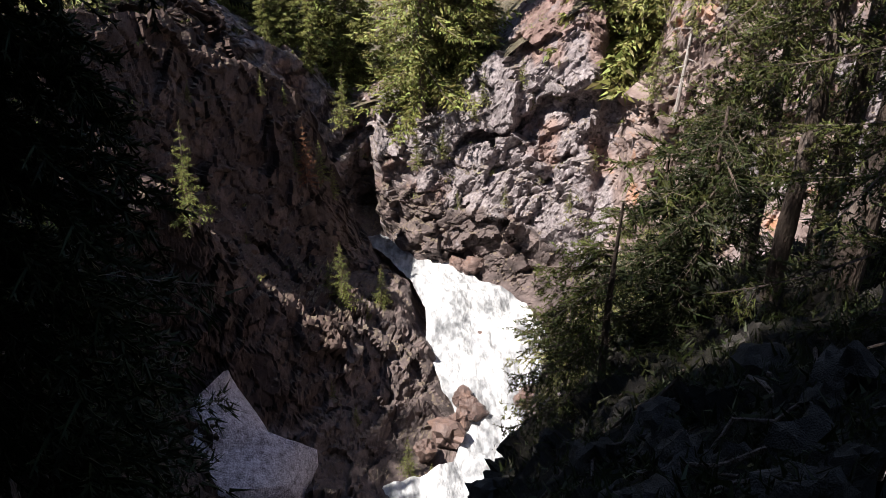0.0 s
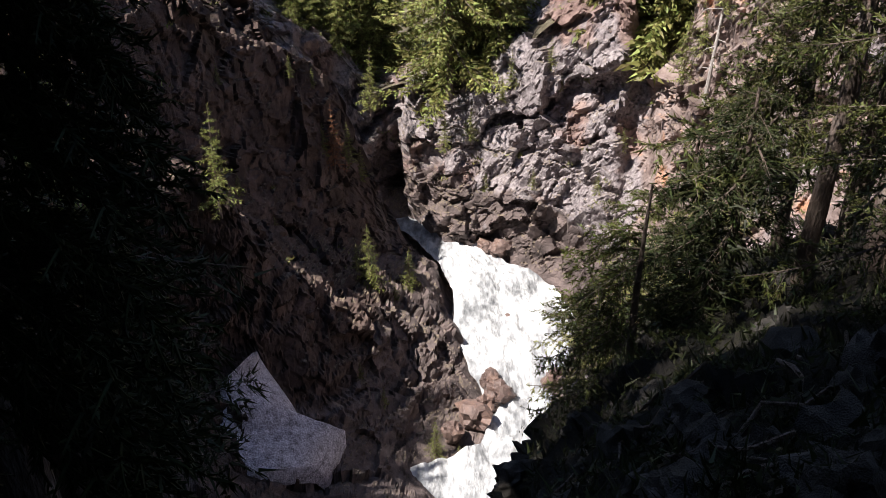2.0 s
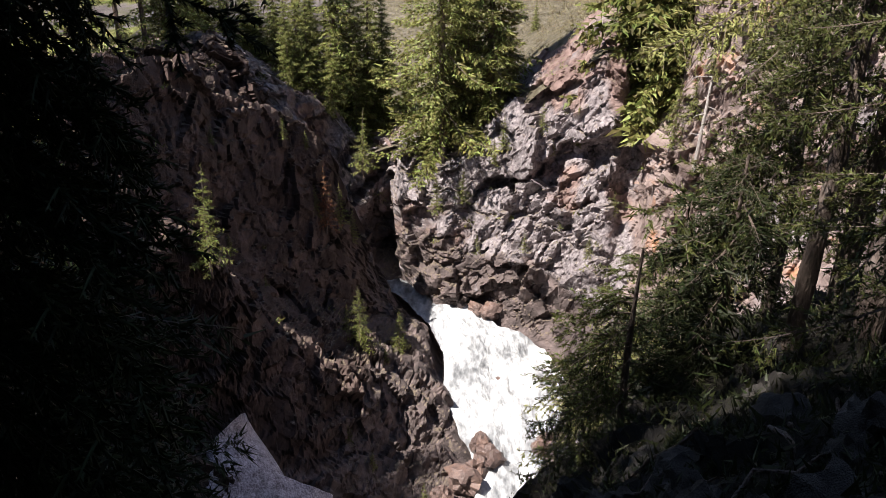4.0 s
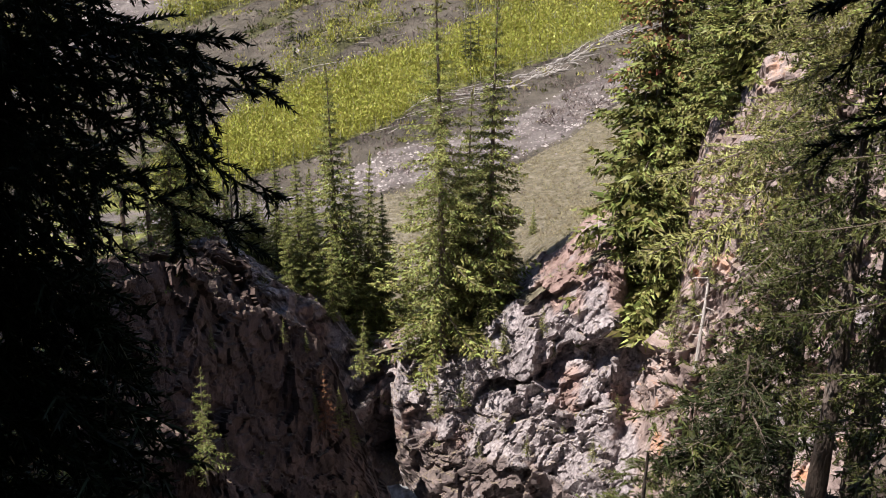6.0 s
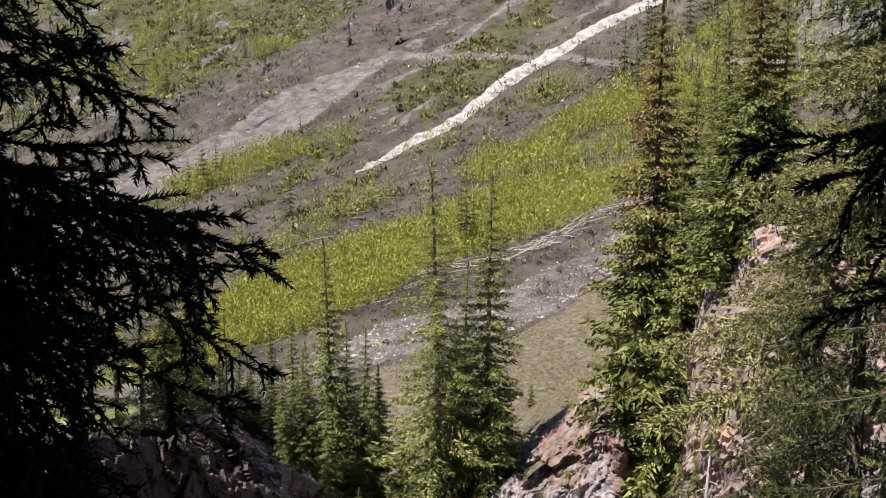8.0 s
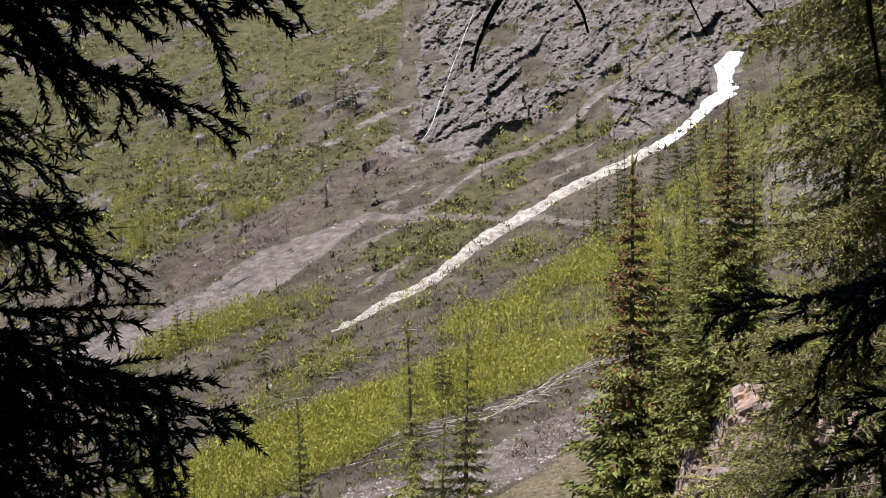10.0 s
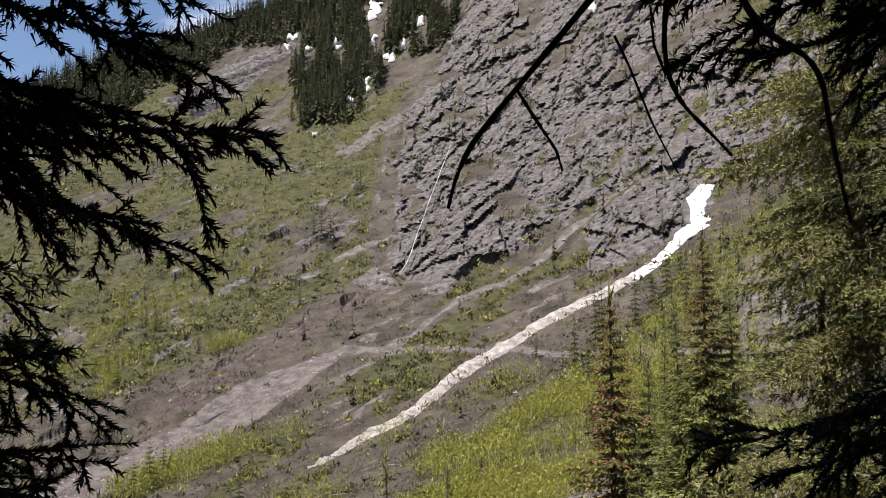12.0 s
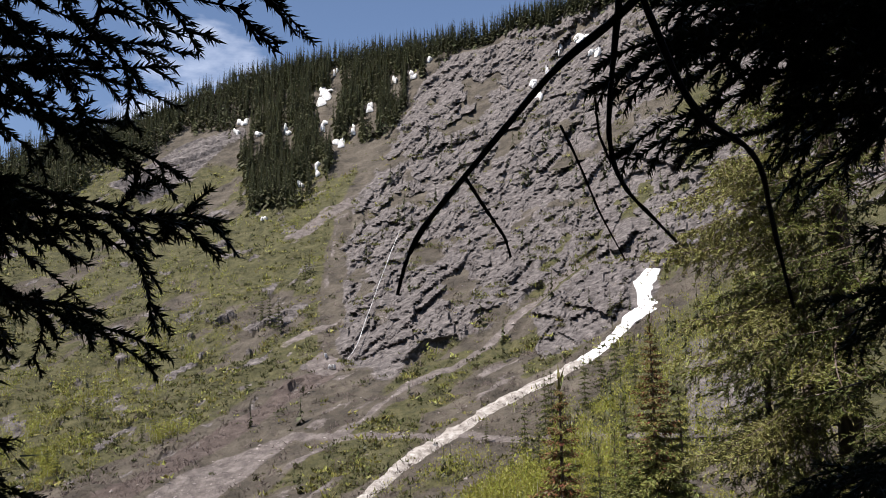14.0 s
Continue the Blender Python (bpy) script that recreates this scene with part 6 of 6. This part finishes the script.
RIGHT = [(15.9, 21.1, 4.2), (16.4, 18.7, 4.3), (17.9, 17.4, 4.3), (20.5, 16.2, 4.2), (22.4, 17.5, 4.2), (24.7, 20.1, 4.1), (15.6, 22.4, 4.2), (18.5, 19.6, 4.2), (20.0, 21.5, 4.1), (22.5, 22.5, 4.1), (25.0, 23.5, 4.1), (17.5, 24.0, 4.1), (21.0, 18.8, 4.2), (26.0, 17.0, 4.1), (27.5, 20.0, 4.1),
         (25.6, 9.0, 4.2), (26.6, 7.6, 4.2), (24.6, 4.2, 4.2), (17.0, -4.6, 4.4), (18.6, -8.2, 4.4), (20.5, -4.4, 4.3), (21.0, -10.4, 4.3), (23.5, -5.0, 4.2), (24.0, -9.5, 4.2)]
for i, (b, el, d) in enumerate(RIGHT):
    tip = spot(b + 1.8, el + 0.3, d)
    part("bough", BOUGH[i % 5], right).matrix_basis = aim((ux, uy, tip[2] + 0.3 + 0.2 * r.random()), tip, r.uniform(-25, 25))
for i in range(16):
    z = 34.4 + 9.6 * i / 16
    a = r.uniform(25, 140)
    tip = (ux + 1.6 * math.sin(radians(a)), uy + 1.6 * math.cos(radians(a)), z - 0.5)
    part("bough", LIGHT_BOUGH[i % 2], right).matrix_basis = aim((ux, uy, z), tip, r.uniform(-25, 25))

# a bare overhanging branch
M_TWIG = material("dark bare twig", [(0.03, 0.024, 0.02), (0.06, 0.048, 0.04), (0.1, 0.085, 0.07)], 12, bump=0.5)


def bare(points, r0, r1, d=3.2):
    k = np.linspace(0, 1, len(points))
    t = np.linspace(0, 1, 26)
    pts = np.array([spot(b, e, d) for b, e in points])
    path = np.stack([np.interp(t, k, pts[:, a]) for a in range(3)], 1)
    for _ in range(2):
        path[1:-1] = 0.25 * path[:-2] + 0.5 * path[1:-1] + 0.25 * path[2:]
    rr = np.linspace(r0, r1, 26) * (1 + 0.14 * np.random.RandomState(int(r0 * 9000)).randn(26))
    return tube(path, rr, 7)


twig = thing("overhanging_branch", "dark leafless branch hanging from above", "branch")
for pts, r0, r1 in [
    (((18.5, 25.0), (16.0, 22.8), (12.5, 20.7), (9.5, 17.6), (7.1, 15.0), (4.4, 12.0), (3.5, 10.1), (3.1, 8.5)), 0.0150, 0.0050),
    (((7.0, 14.8), (8.0, 13.2), (9.1, 11.5), (9.4, 10.4)), 0.0062, 0.0036),
    (((16.2, 25.0), (15.9, 22.9), (15.4, 19.9), (15.0, 16.9), (15.3, 14.8), (16.0, 13.5), (17.2, 12.2), (18.4, 10.8)), 0.0112, 0.0042),
    (((15.1, 15.2), (14.5, 16.8), (14.4, 18.8)), 0.0045, 0.0030),
    (((12.4, 17.4), (13.1, 15.9), (13.8, 14.1), (14.3, 12.7), (15.6, 10.0)), 0.0042, 0.0026),
    (((17.2, 24.0), (19.0, 19.0), (20.3, 16.9), (22.3, 15.7), (23.1, 14.3), (23.3, 12.1), (23.7, 9.4), (24.1, 7.0)), 0.0130, 0.0046),
]:
    v, f = bare(pts, r0, r1)
    part("twig", mesh("twig", v, f, M_TWIG), twig)

# spruces on the near slope, rooted at the brink; needle colours carry sun and shade


def mid_bough(name, length, seed, mat=M_NEEDLE_MID, dense=64, needle=0.085, wide=0.015):
    """A lighter bough for trees a dozen metres off: limb, twigs, and tufts of needles."""
    r = np.random.RandomState(seed)
    s = np.linspace(0, 1, 10)
    spine = np.stack([length * s, 0.06 * length * np.sin(2.6 * s + seed), -0.22 * length * s ** 1.4 + 0.12 * length * s ** 3], 1)
    pieces = [tube(spine, np.linspace(0.007 * length + 0.003, 0.003, 10), 4)]
    P, D, W = [], [], []
    m = int(15 * length)
    for i in range(m):
        u = 0.12 + 0.88 * (i + r.rand()) / m
        root = np.array([np.interp(u, s, spine[:, a]) for a in range(3)])
        L = 0.34 * length * (1 - 0.8 * u) * r.uniform(0.5, 1.2) + 0.08
        d = np.array([r.uniform(0.25, 0.9), (1 if i % 2 else -1) * r.uniform(0.4, 1.0), -r.uniform(-0.1, 0.7)])
        d /= np.linalg.norm(d)
        path = root + d * L * np.linspace(0, 1, 4)[:, None] + np.array([0.2 * L * r.randn(), 0.2 * L * r.randn(), -0.35 * L * r.rand()]) * np.linspace(0, 1, 4)[:, None] ** 2
        pieces.append(tube(path[::3], np.linspace(0.004, 0.002, 2), 3))
        k = max(7, int(L * dense))
        t = np.sort(r.rand(k))
        p = np.stack([np.interp(t, np.linspace(0, 1, 4), path[:, a]) for a in range(3)], 1)
        dd = (0.9 * d + 0.65 * r.randn(k, 3)) * needle * r.uniform(0.7, 1.5, k)[:, None]
        w = np.cross(dd, r.randn(k, 3))
        w /= np.linalg.norm(w, axis=1, keepdims=True)
        P.append(p), D.append(dd), W.append(w * wide)
    wv, wf = joined(pieces)
    nv, nf = spikes(np.concatenate(P), np.concatenate(D), np.concatenate(W))
    wf = np.concatenate([wf[:, [0, 1, 2]], wf[:, [0, 2, 3]]])
    v, f = joined([(wv, wf), (nv, nf)])
    return mesh(name, v, f, None, slots=[M_BARK, mat], which=np.concatenate([np.zeros(len(wf)), np.ones(len(nf))]))


# Bough kits: sun and shade are painted through the needle tones.
FINE = dict(dense=150, needle=0.037, wide=0.0095)
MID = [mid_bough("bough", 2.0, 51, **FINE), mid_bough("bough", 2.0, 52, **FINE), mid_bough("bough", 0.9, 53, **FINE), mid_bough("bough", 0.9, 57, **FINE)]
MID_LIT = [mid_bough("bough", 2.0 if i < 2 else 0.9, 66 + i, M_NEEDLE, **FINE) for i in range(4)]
MID_SUN = [mid_bough("bough", 2.0, 54, M_SUN_NEEDLE, **FINE), mid_bough("bough", 2.0, 55, M_SUN_NEEDLE, **FINE), mid_bough("bough", 0.9, 56, M_SUN_NEEDLE, **FINE), mid_bough("bough", 0.9, 58, M_SUN_NEEDLE, **FINE)]
# Kit for the shaded trees, its needles painted darker.
MID_SHADE = [mid_bough("bough", 2.0, 61, M_NEEDLE_SHADE), mid_bough("bough", 2.0, 62, M_NEEDLE_SHADE), mid_bough("bough", 0.9, 63, M_NEEDLE_SHADE), mid_bough("bough", 0.9, 64, M_NEEDLE_SHADE)]


def open_spruce(at, h, reach_, count, seed, label, low=0.08, toward=None, kit=MID, tips=(), far=0.0):
    """A spruce whose boughs are told apart one by one."""
    r = random.Random(seed)
    x, y, z = at
    tree = thing("spruce", label, "tree")
    part("trunk", trunk_mesh(h, 0.012 * h + 0.03, seed), tree).matrix_basis = Matrix.Translation((x, y, z))
    for i in range(count):
        u = low + (1 - low) * (i + r.random()) / count
        a = r.uniform(0, 360) if toward is None or r.random() < 0.4 else toward + r.uniform(-70, 70)
        L = reach_ * (1 - u) ** 0.7 * r.uniform(0.55, 1.1) + 0.35
        fall = r.uniform(0.15, 0.5)
        root = (x, y, z + u * h)
        tip = (x + L * math.sin(radians(a)), y + L * math.cos(radians(a)), z + u * h - fall * L)
        part("bough", kit[i % 2 + 2 * (L < 1.4)], tree).matrix_basis = aim(root, tip, r.uniform(-20, 20), length=0.9 if L < 1.4 else 2.0, drop=0.1)
    for i, (b, el) in enumerate(tips):  # long outer boughs; sun is put into the needle colour of the higher ones
        tip = spot(b, el, far * r.uniform(0.93, 1.03))
        for k in range(3 if h > 12 else 1):
            end = [q + 0.3 * k * r.uniform(-0.6, 0.6) for q in tip]
            L = math.hypot(end[0] - x, end[1] - y)
            root = Vector((x, y, min(end[2] + r.uniform(0.1, 0.3) * L + 0.2 * k, z + h - 0.3))).lerp(Vector(end), 0.25 * (k > 0))
            part("bough", (MID_SUN if el > -20 else MID)[i % 2], tree).matrix_basis = aim(root, end, r.uniform(-25, 25), drop=0.1)
    return tree


OUTER = ((17.1, 9.5), (18.8, 12.3), (19.0, 5.8), (18.8, -1.1), (19.2, 10.2), (20.8, 14.0), (21.9, 12.6), (24.6, 13.5), (23.6, 1.4), (19.3, 3.4), (18.7, -6.0), (20.2, -1.3), (17.2, -8.1), (21.5, 7.5), (22.8, 10.4), (21.4, 4.6), (22.0, -3.6), (20.6, -6.6), (22.6, 0.2), (19.4, -9.0), (24.2, 7.0))
LOWER = ((12.0, -15.6), (13.6, -18.6), (16.9, -7.4), (18.6, -5.9), (15.0, -15.2), (12.6, -15.2), (11.8, -19.8), (15.9, -12.2), (16.4, -23.0), (17.7, -20.8), (12.8, -28.6), (13.8, -31.4), (16.4, -25.4), (18.4, -11.0), (17.2, -14.0), (18.2, -17.4), (15.2, -29.8), (19.4, -13.6))
for i, (b, d, h, reach_, count, toward) in enumerate([
        (26.6, 14.5, 20, 3.0, 95, -100), (24.6, 16.5, 15, 2.6, 50, -100), (29.8, 11.5, 16, 2.4, 60, -100), (20.6, 17.6, 9.0, 1.9, 44, -60), (18.0, 14.6, 4.6, 2.0, 60, -80), (15.6, 18.8, 4.0, 1.9, 36, -60),
        (12.6, 13.2, 3.6, 1.9, 40, -80), (22.6, 14.5, 11, 2.4, 44, -85), (31.0, 15, 17, 2.6, 40, -80)]):
    open_spruce(stand_at(b, d, sheets=("near",), sink=0.3), h, reach_, count, 60 + i, kit=MID_SHADE if i == 4 else MID_LIT if i == 0 else MID, label="young spruce at the edge of the slope, shade put into its needles" if i == 4 else "open-branched spruce on the near slope, sun and shade in its needle colours" if i else "tall spruce with dark trunk, outer boughs paled to look sunlit", toward=toward, low=0.4 if i in (0, 7) else 0.08, tips={0: OUTER, 3: LOWER}.get(i, ()), far=0.96 * d)

for i, (b, d, h, reach_, count) in enumerate([(-28.5, 9.0, 25, 2.2, 100), (-27.0, 13.5, 25, 2.6, 80), (-31.0, 6.5, 24, 2.0, 50)]):
    open_spruce(stand_at(b, d, sheets=("near",), sink=0.3), h, reach_, count, 90 + i, "tall spruce on the near slope, shade put into its needle colour", low=0.04, kit=MID_SHADE)

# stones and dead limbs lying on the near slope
# Stone colour dimmed along with the slope, to paint its shade.
M_SHADE_STONE = material("stone darkened for shade", [(0.012, 0.011, 0.01), (0.04, 0.036, 0.032), (0.1, 0.09, 0.082)], 2.5, bump=0.8)
SHADE_STONE = [stone_mesh("stone", 20 + i, M_SHADE_STONE) for i in range(3)]
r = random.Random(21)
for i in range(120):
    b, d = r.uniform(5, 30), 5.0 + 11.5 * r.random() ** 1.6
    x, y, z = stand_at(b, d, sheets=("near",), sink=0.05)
    ob = new("stone", SHADE_STONE[i % 3])
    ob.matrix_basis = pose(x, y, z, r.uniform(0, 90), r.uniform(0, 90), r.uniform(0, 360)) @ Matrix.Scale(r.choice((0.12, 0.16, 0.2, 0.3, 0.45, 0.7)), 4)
    tagged(ob, "stone lying on the slope, shade put into its colour", "stone", "stones on the slope")
for i in range(26):
    b, d = r.uniform(9, 29), r.uniform(5.5, 12)
    x, y, z = stand_at(b, d, sheets=("near",), sink=-0.08)
    a, L = r.uniform(0, 6.3), r.uniform(0.8, 2.4)
    x2, y2 = x + L * math.cos(a), y + L * math.sin(a)
    z2 = ground_at(x2, y2, ("near",)) + 0.1
    t = np.linspace(0, 1, 8)[:, None]
    path = np.array([x, y, z]) * (1 - t) + np.array([x2, y2, z2]) * t + 0.06 * np.random.RandomState(i).randn(8, 3) * (t * (1 - t) * 4)
    v, f = tube(path, np.linspace(0.03, 0.012, 8), 6)
    tagged(new("dead_limb", mesh("dead_limb", v, f, M_BARK)), "bare brown dead limb lying on the slope", "branch", "dead limbs on the slope")

# tufts of grass and low shrubs on the ledges of the gorge
r = np.random.RandomState(77)
gn = normals_of(gorge_q).reshape(-1, 3)
flat = gorge_q.reshape(-1, 3)
gb = np.tile(B, gorge_q.shape[0])
up = np.abs(gn[:, 2])
odds = ramp(up, 0.62, 0.9) * ramp(flat[:, 2], 3.0, 6.0) * ramp(rough_noise(flat, 2.5, 3, 55), -0.05, 0.3) * np.where(gb > -4, 0.05, 0.02) * ramp(np.hypot(flat[:, 0], flat[:, 1]), 40, 46)
pick = flat[r.rand(len(flat)) < odds]
stuff("ledge_plants", clumps(pick, r.uniform(0.15, 0.5, len(pick)), 16, r, 0.08, 0.35), M_NEEDLE, "yellow-green tufts and low shrubs on rock ledges", "plants")

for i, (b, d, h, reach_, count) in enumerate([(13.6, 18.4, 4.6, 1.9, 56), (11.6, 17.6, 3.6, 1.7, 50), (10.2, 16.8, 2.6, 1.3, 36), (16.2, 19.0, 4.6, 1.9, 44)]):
    open_spruce(stand_at(b, d, sheets=("near",), sink=0.6), h, reach_, count, 120 + i, "pale green young spruce at the edge of the slope, sunlight put into its colour", kit=MID_SUN)

# low plants over the near slope, in the shade-darkened needle colour
u, v = r.uniform(26, 86, 2600), r.uniform(378, len(B) - 2, 2600)
low = near_p[u.astype(int), v.astype(int)] + 0.02 * r.randn(2600, 3)
stuff("undergrowth", clumps(low, r.uniform(0.08, 0.22, 2600), 9, r, 0.06, 0.5), M_NEEDLE_SHADE, "low undergrowth on the slope, shade put into its colour", "plants")
